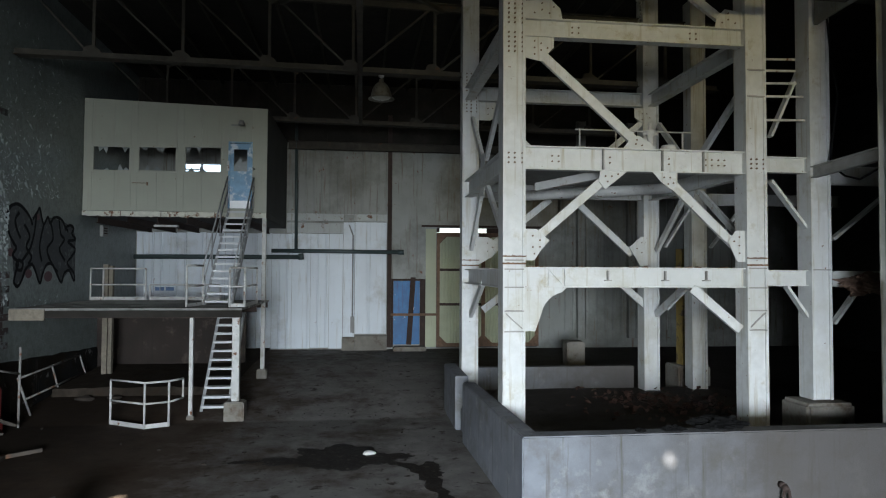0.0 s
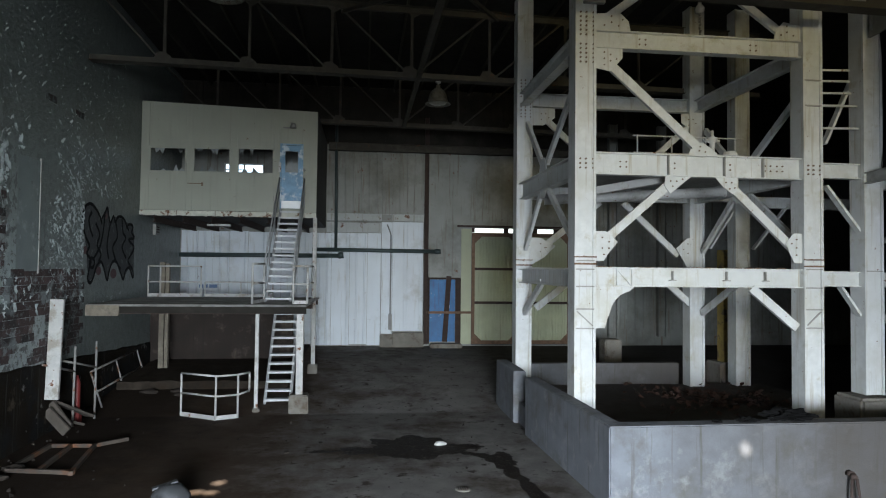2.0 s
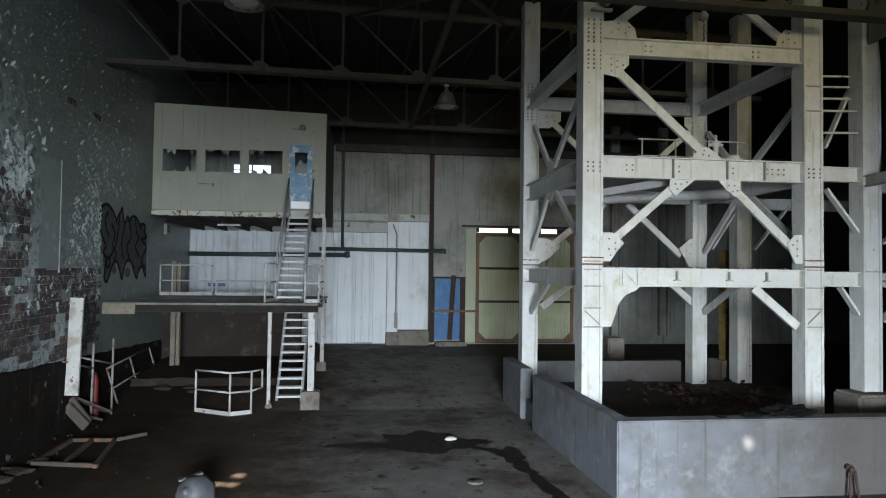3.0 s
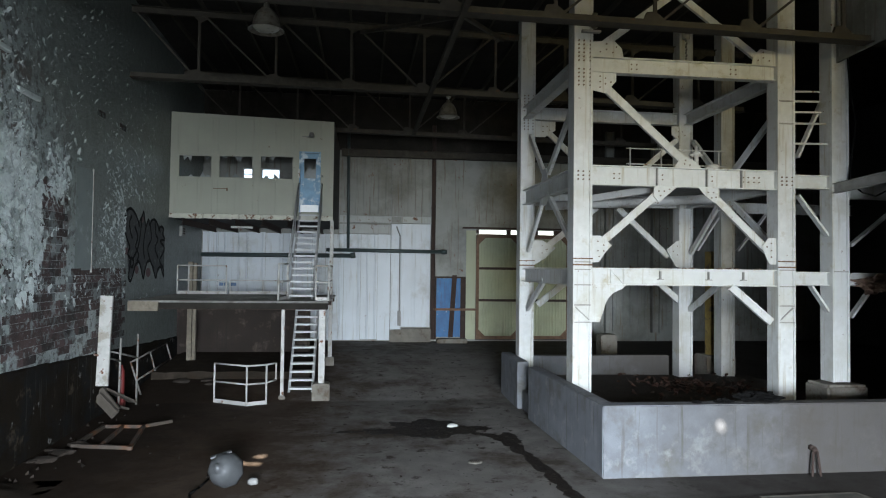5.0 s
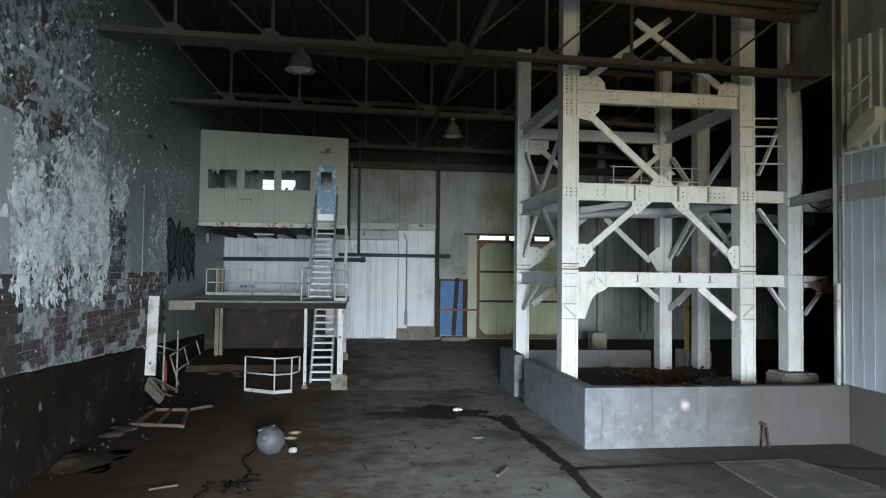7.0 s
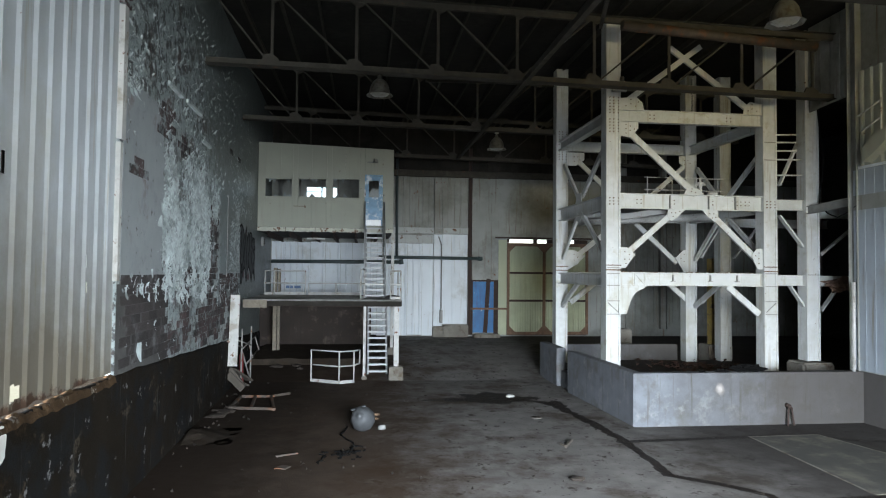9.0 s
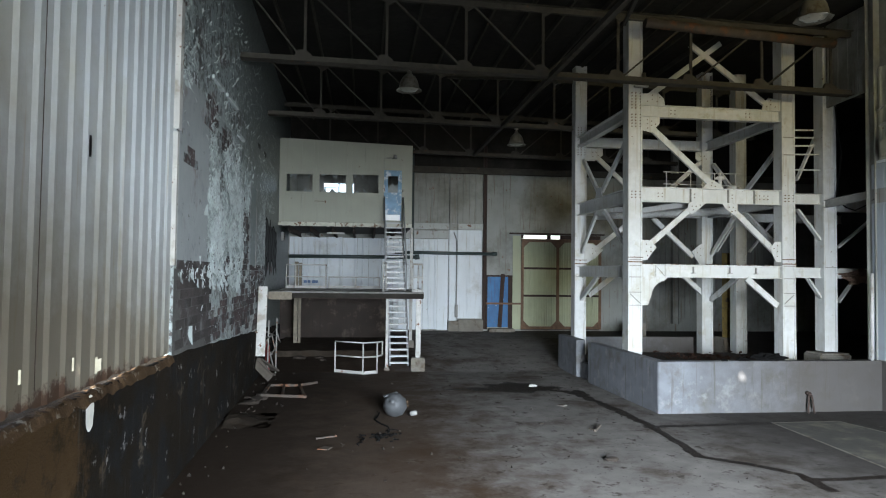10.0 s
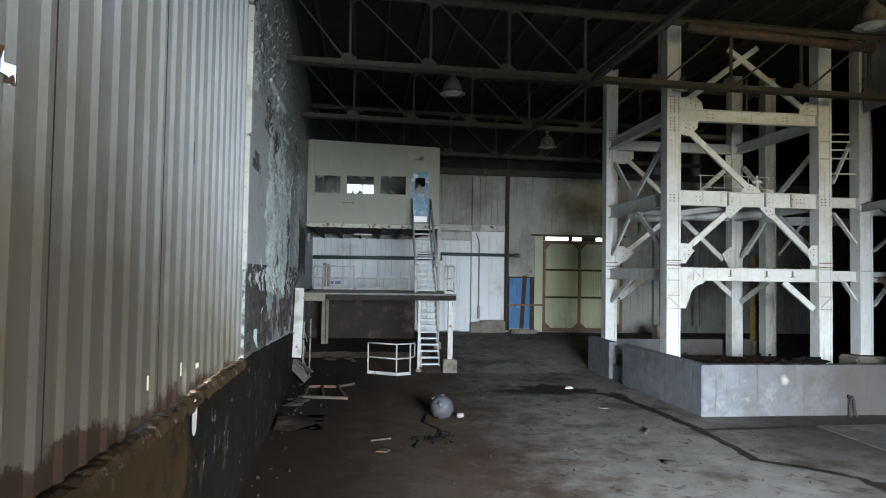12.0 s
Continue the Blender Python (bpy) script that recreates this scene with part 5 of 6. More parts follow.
# ---------------------------------------------------------------- north wall fittings
bm = B()
rod(bm, (-2.95, WY - 0.55, 4.28), (1.9, WY - 0.55, 4.26), 0.075, 12)
rod(bm, (1.75, WY - 0.55, 4.26), (1.98, WY - 0.55, 4.26), 0.095, 12)
tagged(part("wall_pipe", bm, M_pipe), "dark green painted pipe along the wall", "pipe", "dark pipes")
bm = B()
rod(bm, (wx(WY) + 0.1, WY - 0.45, 4.02), (-1.85, WY - 0.45, 4.05), 0.085, 12)
rod(bm, (-1.98, WY - 0.45, 4.05), (-1.78, WY - 0.45, 4.08), 0.12, 12)
tagged(part("wall_pipe", bm, M_pipe), "dark pipe with a flanged end along the wall", "pipe", "dark pipes")
bm = B()
rod(bm, (-2.08, WY - 0.3, 4.3), (-2.12, WY - 0.3, 9.3), 0.06, 12)
tagged(part("riser_pipe", bm, M_pipe), "dark upright pipe on the wall", "pipe", "dark pipes")
bm = B()
hose(bm, [(-0.1, WY - 0.30, 5.3), (0.05, WY - 0.30, 4.9), (0.05, WY - 0.30, 1.2), (0.12, WY - 0.30, 1.2)], 0.025)
box(bm, -0.02, 0.12, WY - 0.36, WY - 0.28, 1.2, 1.8)
tagged(part("conduit", bm, M_steel_mid), "grey conduit and switch box on the post", "conduit")
bd = thing("blue_door", (2.1, WY, 0.68), "scuffed blue steel door with a dark bar across", "door")
bm = B()
box(bm, 1.62, 2.64, WY - 0.07, WY - 0.03, 0.70, 3.16)
part("leaf", bm, M_blue, bd)
bm = B()
box(bm, 1.54, 1.615, WY - 0.1, WY - 0.021, 0.6, 3.24)
box(bm, 2.65, 2.86, WY - 0.09, WY - 0.025, 0.6, 3.24)
box(bm, 1.615, 2.65, WY - 0.1, WY - 0.021, 3.165, 3.24)
part("door_frame", bm, M_rust_dark, bd)
bm = B()
bar(bm, (2.22, WY - 0.13, 0.7), (2.38, WY - 0.10, 3.3), 0.2, 0.03, (0, 1, 0))
part("plank", bm, M_rust_dark, bd)
bm = B()
bar(bm, (1.5, WY - 0.17, 1.86), (3.4, WY - 0.17, 1.86), 0.05, 0.09)
part("cross_bar", bm, M_rust, bd, "rusty cross bar")
bm = B()
slab(bm, [(2.34, 2.0), (2.42, 2.05), (2.40, 2.5), (2.36, 2.45)], 1, WY - 0.076, WY - 0.071)
part("torn_patch", bm, M_kick, bd, "bare bright scrape")
gd = thing("green_sliding_door", (5.3, WY, 0.6), "large green corrugated sliding door in a rusty frame", "door")
bm = B()
box(bm, 3.25, 7.4, WY + 0.06, WY + 0.16, 0.3, 5.06)
part("door_core", bm, M_dark, gd)
for x0, x1 in ((3.42, 5.08), (5.22, 7.25)):
    bm = B()
    p = []
    x = x0
    while x < x1:
        for a, d in ((0, 0), (0.05, 0), (0.065, 0.022), (0.095, 0.022), (0.11, 0)):
            if x + a <= x1:
                p.append((x + a, WY - 0.04 - d))
        x += 0.125
    p.append((x1, WY - 0.04))
    lo = [bm.verts.new((a, b, 0.72)) for a, b in p]
    hi = [bm.verts.new((a, b, 4.98)) for a, b in p]
    for i in range(len(p) - 1):
        bm.faces.new((lo[i], lo[i + 1], hi[i + 1], hi[i]))
    part("door_sheet", bm, M_green, gd)
for a, b, c, d in ((3.3, 3.42, 0.6, 5.05), (5.08, 5.22, 0.72, 4.95), (7.25, 7.38, 0.6, 5.05), (3.42, 7.25, 4.90, 5.06), (3.42, 7.25, 0.6, 0.74)):
    bm = B()
    box(bm, a, b, WY - 0.10, WY - 0.035, c, d)
    part("frame_bar", bm, M_rust, gd)
for z in (3.55, 2.2):
    bm = B()
    box(bm, 3.42, 5.08, WY - 0.09, WY - 0.066, z, z + 0.1)
    box(bm, 5.22, 7.25, WY - 0.09, WY - 0.066, z, z + 0.1)
    part("cross_rail", bm, M_rust_dark, gd)
for x, z, sx, sz in ((3.42, 4.9, 1, -1), (3.42, 0.74, 1, 1), (5.08, 4.9, -1, -1), (5.08, 0.74, -1, 1), (5.22, 4.9, 1, -1), (5.22, 0.74, 1, 1), (7.25, 4.9, -1, -1), (7.25, 0.74, -1, 1)):
    bm = B()
    slab(bm, [(x, z), (x + sx * 0.28, z), (x, z + sz * 0.28)], 1, WY - 0.092, WY - 0.07)
    part("corner_plate", bm, M_rust, gd)
bm = B()
box(bm, 2.87, 3.28, WY - 0.07, WY - 0.03, 0.6, 5.2)
part("jamb_sheet", bm, M_green, gd)
for a, b in ((3.3, 3.42), (4.62, 4.8), (5.3, 6.0), (6.7, 7.35)):
    bm = B()
    box(bm, a, b, WY - 0.03, WY + 0.1, 5.07, 5.25)
    part("head_filler", bm, M_rust_dark, gd)
bm = B()
box(bm, 2.7, 7.5, WY - 0.22, WY - 0.03, 5.27, 5.34)
part("track", bm, M_rust_dark, gd)
# old blurred notice: bars in place of writing
bm = B()
for i, (a, b) in enumerate(((-7.22, -7.06), (-7.03, -6.9), (-6.84, -6.55))):
    box(bm, a, b, WY - 0.082, WY - 0.074, 2.77, 2.9)
tagged(part("wall_notice", bm, M_text), "faded blue lettering bars on the wall", "notice")
bx = thing("wall_box", (-7.75, 23.1, 4.6), "small grey electrical box on the brick", "electrical box")
bm = B()
box(bm, wx(23) + 0.0, wx(23) + 0.1, 22.95, 23.35, 4.6, 4.95)
part("case", bm, M_steel_mid, bx)
for z in (4.68, 4.76, 4.84):
    bm = B()
    box(bm, wx(23) + 0.1, wx(23) + 0.106, 23.0, 23.3, z, z + 0.04)
    part("slot", bm, M_rust_dark, bx)

# ---------------------------------------------------------------- lamps


def pendant(x, y, z, drop, label, sides=16):
    """A factory pendant: socket, neck, dome and glass skirt. z is the rim."""
    p = thing("pendant_lamp", (x, y, z), label, "lamp", "pendant lamps")
    bm = B()
    rod(bm, (x, y, z + 0.46), (x, y, z + drop), 0.018, 8)
    lathe(bm, (x, y, z), [(0.001, drop), (0.07, drop), (0.07, drop - 0.06), (0.001, drop - 0.06)], 12)
    part("stem", bm, M_steel_mid, p)
    bm = B()
    lathe(bm, (x, y, z), [(0.001, 0.50), (0.055, 0.49), (0.06, 0.42), (0.10, 0.40), (0.11, 0.36), (0.001, 0.36)], 14)
    part("socket", bm, M_alu, p)
    bm = B()
    lathe(bm, (x, y, z), [(0.10, 0.38), (0.16, 0.34), (0.22, 0.24), (0.25, 0.12), (0.26, 0.05), (0.33, 0.0), (0.335, -0.01), (0.325, -0.005), (0.25, 0.04), (0.235, 0.12), (0.2, 0.23), (0.14, 0.32), (0.08, 0.35)], sides)
    part("shade", bm, M_alu, p)
    bm = B()
    lathe(bm, (x, y, z), [(0.245, 0.04), (0.2, 0.0), (0.1, -0.03), (0.001, -0.04)], sides)
    part("lens", bm, M_lens, p)
    return p


pendant(-3.3, 11.54, 7.98, 0.60, "grey factory pendant lamp, unlit, under a truss")
pendant(0.87, 17.40, 7.86, 0.60, "dusty factory pendant lamp, unlit, under a truss")
pendant(3.52, 5.66, 7.94, 0.56, "large glass-skirted pendant lamp, unlit", 8)
for x, y, z in ((3.3, 12.35, 8.75),):
    p = thing("bracket_lamp", (x, y, z), "small grey bracket lamp on the column", "lamp")
    bm = B()
    lathe(bm, (x, y - 0.06, z), [(0.001, -0.1), (0.06, -0.08), (0.11, 0.02), (0.13, 0.06), (0.06, 0.1), (0.06, 0.22), (0.001, 0.22)], 14)
    part("body", bm, M_alu, p)
    bm = B()
    box(bm, x - 0.25, x + 0.15, y - 0.04, y + 0.06, z - 0.16, z - 0.11)
    part("bracket", bm, M_steel_mid, p)
fl = thing("fallen_lamp", (-3.62, 10.45, 0), "dented aluminium lamp shade fallen on the floor", "lamp")
bm = B()
lathe(bm, (0, 0, 0), [(0.001, 0.46), (0.06, 0.45), (0.07, 0.38), (0.12, 0.36), (0.19, 0.30), (0.25, 0.18), (0.27, 0.05), (0.29, 0.0), (0.28, -0.005), (0.25, 0.05), (0.23, 0.17), (0.17, 0.28), (0.1, 0.33)], 9)
bmesh.ops.transform(bm, matrix=pose(-3.60, 10.32, 0.25, 68, 8, -14), verts=bm.verts)
part("shade", bm, M_alu_dull, fl)
bm = B()
lathe(bm, (0, 0, 0), [(0.001, 0.17), (0.05, 0.16), (0.06, 0.05), (0.05, 0.0), (0.001, 0.0)], 10)
bmesh.ops.transform(bm, matrix=pose(-3.24, 10.3, 0.06, 80, 0, 60), verts=bm.verts)
part("socket", bm, M_steel_mid, fl)
bm = B()
bar(bm, (-3.86, 10.3, 0.46), (-3.55, 10.42, 0.53), 0.09, 0.03)
part("rim_plate", bm, M_alu_dull, fl)
bm = B()
hose(bm, [(-3.95, 10.6, 0.02), (-4.0, 10.2, 0.02), (-4.08, 9.9, 0.02), (-3.95, 9.5, 0.02), (-3.8, 9.2, 0.02), (-3.78, 8.95, 0.02)], 0.018)
part("cord", bm, M_black, fl)

# ---------------------------------------------------------------- floor marks and litter


def ribbon(bm, pts, width, z, seed, rag=0.3):
    """A ragged flat band along a line on the floor."""
    random.seed(seed)
    dense = []
    for a, b in zip(pts, pts[1:]):
        n = max(2, int((Vector(b) - Vector(a)).length / 0.12))
        dense += [Vector(a).lerp(Vector(b), i / n) for i in range(n)]
    dense.append(Vector(pts[-1]))
    rowz = []
    for i, p in enumerate(dense):
        d = (dense[min(i + 1, len(dense) - 1)] - dense[max(i - 1, 0)]).normalized()
        nrm = Vector((-d.y, d.x))
        w1 = width / 2 * (1 + rag * noise.noise((i * 0.35, seed, 0)) + rag * 0.5 * random.uniform(-1, 1))
        w2 = width / 2 * (1 + rag * noise.noise((i * 0.35, seed, 7)) + rag * 0.5 * random.uniform(-1, 1))
        rowz.append([bm.verts.new((*(p + nrm * w1), z)), bm.verts.new((*(p - nrm * w2), z))])
    for a, b in zip(rowz, rowz[1:]):
        bm.faces.new((a[0], a[1], b[1], b[0]))


def blot(bm, cx, cy, rx, ry, z, seed, n=40, rag=0.45):
    c = bm.verts.new((cx, cy, z))
    ring = []
    for i in range(n):
        a = 2 * math.pi * i / n
        r = 1 + rag * noise.noise((math.cos(a) * 1.6, math.sin(a) * 1.6, seed)) + rag * 0.5 * noise.noise((math.cos(a) * 5, math.sin(a) * 5, seed))
        ring.append(bm.verts.new((cx + rx * r * math.cos(a), cy + ry * r * math.sin(a), z)))
    for i in range(n):
        bm.faces.new((c, ring[i], ring[(i + 1) % n]))


bm = B()
ribbon(bm, [(0.75, 13.6), (1.3, 13.2), (1.64, 12.55), (1.84, 10.8), (1.92, 9.9), (1.96, 8.8)], 0.25, 0.004, 3, 0.7)
ribbon(bm, [(1.96, 8.9), (1.93, 7.6), (1.84, 6.5)], 0.2, 0.0042, 5, 0.45)
ribbon(bm, [(1.82, 6.58), (2.5, 6.0), (3.0, 5.4), (2.96, 4.5)], 0.19, 0.0045, 6, 0.35)
ribbon(bm, [(2.85, 5.1), (3.6, 5.08), (4.6, 5.15), (6.0, 5.2)], 0.16, 0.005, 7, 0.3)
ribbon(bm, [(1.95, 8.86), (4.0, 8.98), (6.3, 9.15)], 0.2, 0.005, 8, 0.15)
ribbon(bm, [(6.3, 9.15), (7.2, 8.5), (8.5, 8.3)], 0.1, 0.0055, 9, 0.2)
tagged(part("drain_gutter", bm, M_wet), "wet dark dirt-filled gutter in the floor", "gutter", kind="structure")
bm = B()
blot(bm, -0.05, 13.95, 0.80, 0.75, 0.0065, 3.1, 80, 0.6)
blot(bm, 0.75, 13.7, 0.75, 0.36, 0.0075, 5.4, 60, 0.6)
blot(bm, -0.95, 13.65, 0.55, 0.22, 0.007, 8.1, 60, 0.7)
blot(bm, -1.7, 13.65, 0.30, 0.08, 0.0078, 2.1, 50, 0.7)
blot(bm, 1.65, 12.85, 0.28, 0.45, 0.0085, 6.3, 50, 0.6)
tagged(part("oil_stain", bm, M_wet), "black oily stain spread on the floor", "stain", kind="structure")
bm = B()
slab(bm, [(4.95, 9.0), (6.58, 9.06), (6.95, 7.4), (7.0, 5.2), (4.78, 5.25)], 2, 0.001, 0.012)
tagged(part("slab_patch", bm, M_patch), "paler worn concrete patch in the floor", "floor patch", kind="structure")
bm = B()
ribbon(bm, [(4.9, 9.02), (6.6, 9.08), (6.97, 7.4)], 0.07, 0.0135, 12, 0.1)
ribbon(bm, [(4.92, 9.0), (4.85, 7.2), (4.76, 5.3)], 0.06, 0.0135, 13, 0.15)
tagged(part("slab_edge", bm, M_curb_dirty), "pale raised edge round the floor patch", "floor edge", kind="structure")
dr = thing("drain_cover", (0.68, 11.28, 0), "small pale round drain cover", "drain")
bm = B()
lathe(bm, (0.68, 11.28, 0.0), [(0.001, 0.014), (0.12, 0.014), (0.135, 0.004), (0.135, 0.0)], 20)
part("rim", bm, M_curb_dirty, dr)
for i in range(5):
    bm = B()
    box(bm, 0.6 + i * 0.036, 0.615 + i * 0.036, 11.2, 11.36, 0.0145, 0.018)
    part("slot", bm, M_rust_dark, dr)
st_ = thing("stick", (0.7, 8.6, 0), "short broken stick on the floor", "stick")
bm = B()
bar(bm, (0.55, 8.5, 0.03), (0.82, 8.95, 0.035), 0.05, 0.05)
part("stem", bm, M_stick, st_)
bm = B()
bar(bm, (0.56, 8.52, 0.03), (0.50, 8.72, 0.03), 0.03, 0.03)
part("twig", bm, M_stick, st_)
random.seed(21)
for x, y, s in ((0.62, 13.95, 0.09), (-2.4, 13.6, 0.04), (-1.8, 14.3, 0.03), (0.1, 6.4, 0.09), (-0.4, 9.3, 0.04)):
    bm = B()
    bmesh.ops.create_icosphere(bm, subdivisions=2, radius=s, matrix=Matrix.Translation((x, y, s * 0.4)) @ Matrix.Diagonal((1.5, 1, 0.5, 1)))
    for v in bm.verts:
        v.co += Vector((random.uniform(-1, 1), random.uniform(-1, 1), random.uniform(-0.3, 0.3))) * s * 0.2
        v.co.z = max(v.co.z, 0.0)
    tagged(part("rubble_piece", bm, M_scrap if s > 0.085 and y > 10 else M_debris), "small lump of rubble on the floor", "rubble", "floor rubble")
bm = B()
for i in range(150):
    side = random.random()
    if side < 0.4:
        y = random.uniform(0, 17)
        x = wx(y) + abs(random.gauss(0.1, 0.45)) + 0.05
    elif side < 0.5:
        x, y = random.gauss(-4.6, 0.7), random.gauss(8.0, 0.8)
    else:
        x, y = random.uniform(-6, 2), random.uniform(2, 20)
    s = random.uniform(0.012, 0.04) * (1.5 if side < 0.4 else 1)
    z0 = ground_z(x, y)
    c = Vector((x, y, z0 + s * 0.3))
    r = Euler((random.uniform(0, 6), random.uniform(0, 6), random.uniform(0, 6))).to_matrix()
    v = [bm.verts.new(c + r @ Vector(q) * s) for q in ((1, 0, -0.4), (-0.6, 0.8, -0.4), (-0.6, -0.8, -0.4), (0, 0, 0.7))]
    for f in ((0, 1, 2), (0, 1, 3), (1, 2, 3), (2, 0, 3)):
        bm.faces.new([v[j] for j in f])
tagged(part("floor_debris", bm, M_debris), "fine crumbs of paint, brick and dirt", "debris", kind="stuff")
bm = B()
for i in range(16):
    y = random.uniform(11.8, 13.2) if i < 6 else random.uniform(18.5, 20.5)
    x = wx(y) + random.uniform(0.15, 0.7) if i < 6 else random.uniform(-7, -4.8)
    bmesh.ops.create_icosphere(bm, subdivisions=1, radius=random.uniform(0.06, 0.2), matrix=Matrix.Translation((x, y, ground_z(x, y) + 0.03)) @ Matrix.Diagonal((1.5, 1, 0.45, 1)))
for v in bm.verts:
    v.co += Vector((noise.noise(v.co * 4), noise.noise(v.co * 4 + Vector((3, 1, 0))), 0.4 * noise.noise(v.co * 5))) * 0.1
tagged(part("dirt_heap", bm, M_debris), "low heaps of dirt and rubble by the wall", "dirt", kind="stuff")
# curls of cord and scraps round the fallen lamp
random.seed(53)
bm = B()
for i in range(26):
    x, y = random.gauss(-3.95, 0.25), random.gauss(8.35, 0.28)
    a = random.uniform(0, 6.3)
    pts_c = [(x + 0.07 * j * math.cos(a + 0.5 * j), y + 0.07 * j * math.sin(a + 0.5 * j), 0.012) for j in range(random.choice((2, 3, 4)))]
    hose(bm, pts_c, random.uniform(0.008, 0.02), 5)
tagged(part("cord_scraps", bm, M_black), "black curls of cord and charred scraps on the floor", "scraps", kind="stuff")
bm = B()
bar(bm, (-5.26, 8.30, 0.02), (-4.86, 8.49, 0.02), 0.05, 0.03)
tagged(part("stick", bm, M_rust_pale), "pale thin stick lying on the dirt", "stick")
bm = B()
slab(bm, [(-5.18, 7.54), (-4.98, 7.48), (-4.90, 7.64), (-5.06, 7.73)], 2, 0.002, 0.02)
tagged(part("cardboard_scrap", bm, M_rust_pale), "flattened beige scrap on the floor", "scrap")
# mound of fallen plaster at the foot of the wall
bm = B()
gv = [[bm.verts.new((-7.3 + 0.09 * i, 9.3 + 0.1 * j, max(0.0, 0.15 * math.exp(-((i * 0.09) / 0.55) ** 2 - ((j * 0.1 - 0.75) / 0.55) ** 2) - 0.02 + 0.05 * noise.noise((i * 0.5, j * 0.5, 3))))) for i in range(12)] for j in range(16)]
for a, b in zip(gv, gv[1:]):
    for i in range(11):
        bm.faces.new((a[i], a[i + 1], b[i + 1], b[i])).smooth = True
tagged(part("plaster_mound", bm, M_mound), "low mound of fallen plaster dust by the wall", "dirt mound", kind="stuff")
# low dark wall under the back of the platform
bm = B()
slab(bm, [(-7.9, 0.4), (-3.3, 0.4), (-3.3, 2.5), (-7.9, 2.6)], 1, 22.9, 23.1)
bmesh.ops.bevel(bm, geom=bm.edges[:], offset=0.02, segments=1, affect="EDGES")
tagged(part("back_wall_under_platform", bm, M_brown_wall), "dark brown streaked wall under the platform", "wall", kind="structure")
# ledge of broken floor under the platform
bm = B()
gv = []
for i in range(24):
    x = -7.6 + i * 0.2
    e = 0.06 * noise.noise((x * 2, 0, 3))
    gv.append([bm.verts.new((x, 19.4 + e, 0.15)), bm.verts.new((x, 19.45 + e, 0.42 + e)), bm.verts.new((x, 22.5, 0.56)), bm.verts.new((x, WY, 0.6))])
for a, b in zip(gv, gv[1:]):
    for i in range(3):
        bm.faces.new((a[i], a[i + 1], b[i + 1], b[i]))
tagged(part("floor_ledge", bm, M_mound), "broken concrete ledge under the platform", "floor", kind="structure")

# ---------------------------------------------------------------- west wall details
for y0, y1, z in ((9.7, 10.95, 7.14), (8.2, 9.2, 7.1), (11.3, 12.1, 6.6)):
    bm = B()
    box(bm, wx(y0) - 0.05, wx(y0) + 0.05, y0, y1, z, z + 0.09)
    bmesh.ops.bevel(bm, geom=bm.edges[:], offset=0.015, segments=1, affect="EDGES")
    tagged(part("brick_ledge", bm, M_flake), "painted brick ledge of a filled window", "ledge")
bm = B()
bar(bm, (wx(14.9) + 0.015, 14.9, 3.4), (wx(14.9) + 0.015, 14.9, 5.75), 0.03, 0.03)
tagged(part("wall_strip", bm, M_white), "thin white conduit strip on the brick", "conduit")
bm = B()
box(bm, wx(14.4) - 0.02, wx(14.4) + 0.012, 13.7, 14.86, 3.45, 5.7)
tagged(part("grey_cover_sheet", bm, M_cover), "smooth grey panel fixed to the brick", "panel")
bm = B()
edge_n = [(8.25 + 0.45 * noise.noise((0, z * 0.9, 6)) + 0.12 * noise.noise((0, z * 5, 1)) - 0.25 * max(0, z - 5.4), z) for z in [3.45 + 0.08 * i for i in range(40)]]
slab(bm, [(5.80, 3.45)] + edge_n + [(5.80, 6.6)], 0, WX - 0.1, WX + 0.004)
for v in bm.verts:
    if v.co.x > WX - 0.05:
        v.co.x = wx(v.co.y) + 0.004
tagged(part("grey_render_strip", bm, M_panel_grey), "smooth grey rendered strip beside the sheet", "render")

# spray-painted scrawl: strokes that can not be read
STROKES = (
    ((27, 135), (7, 95), (0, 50), (7, 15), (27, 1), (47, 15), (62, 40), (67, 60)),
    ((32, 25), (22, 50), (27, 80), (37, 105)),
    ((67, 40), (77, 20), (85, 0), (90, 25), (97, 50), (107, 25), (114, 45), (122, 25), (134, 20), (147, 30), (157, 60)),
    ((77, 25), (72, 85), (62, 135), (42, 175)), ((97, 50), (87, 125), (94, 175)),
    ((114, 35), (122, 95), (107, 135), (122, 185), (137, 210)), ((137, 25), (142, 75), (152, 95), (140, 130), (155, 170)),
    ((162, 65), (157, 50), (167, 40), (177, 50), (172, 70), (182, 90), (162, 100), (182, 125), (172, 155), (162, 180), (180, 215), (182, 245)),
    ((27, 135), (17, 160), (32, 180), (27, 205), (22, 240), (32, 253), (42, 235), (52, 200), (67, 185), (77, 205), (90, 247), (97, 215), (107, 185), (122, 185), (137, 225), (147, 247), (154, 215), (167, 205), (177, 235), (182, 245)),
    ((27, 180), (34, 173), (44, 183), (40, 203), (29, 200), (27, 180)),
    ((45, 60), (60, 95), (52, 130), (66, 160), (58, 185)))


def on_brick(u, v, out):
    """A place of the scrawl, 185 wide and 255 high, on the askew brick wall."""
    y = 0.517 + 1 / (1 / 16.64 + u / 185 * (1 / 20.6 - 1 / 16.64))
    return wx(y) + out, y, 5.10 - 1.97 * v / 255


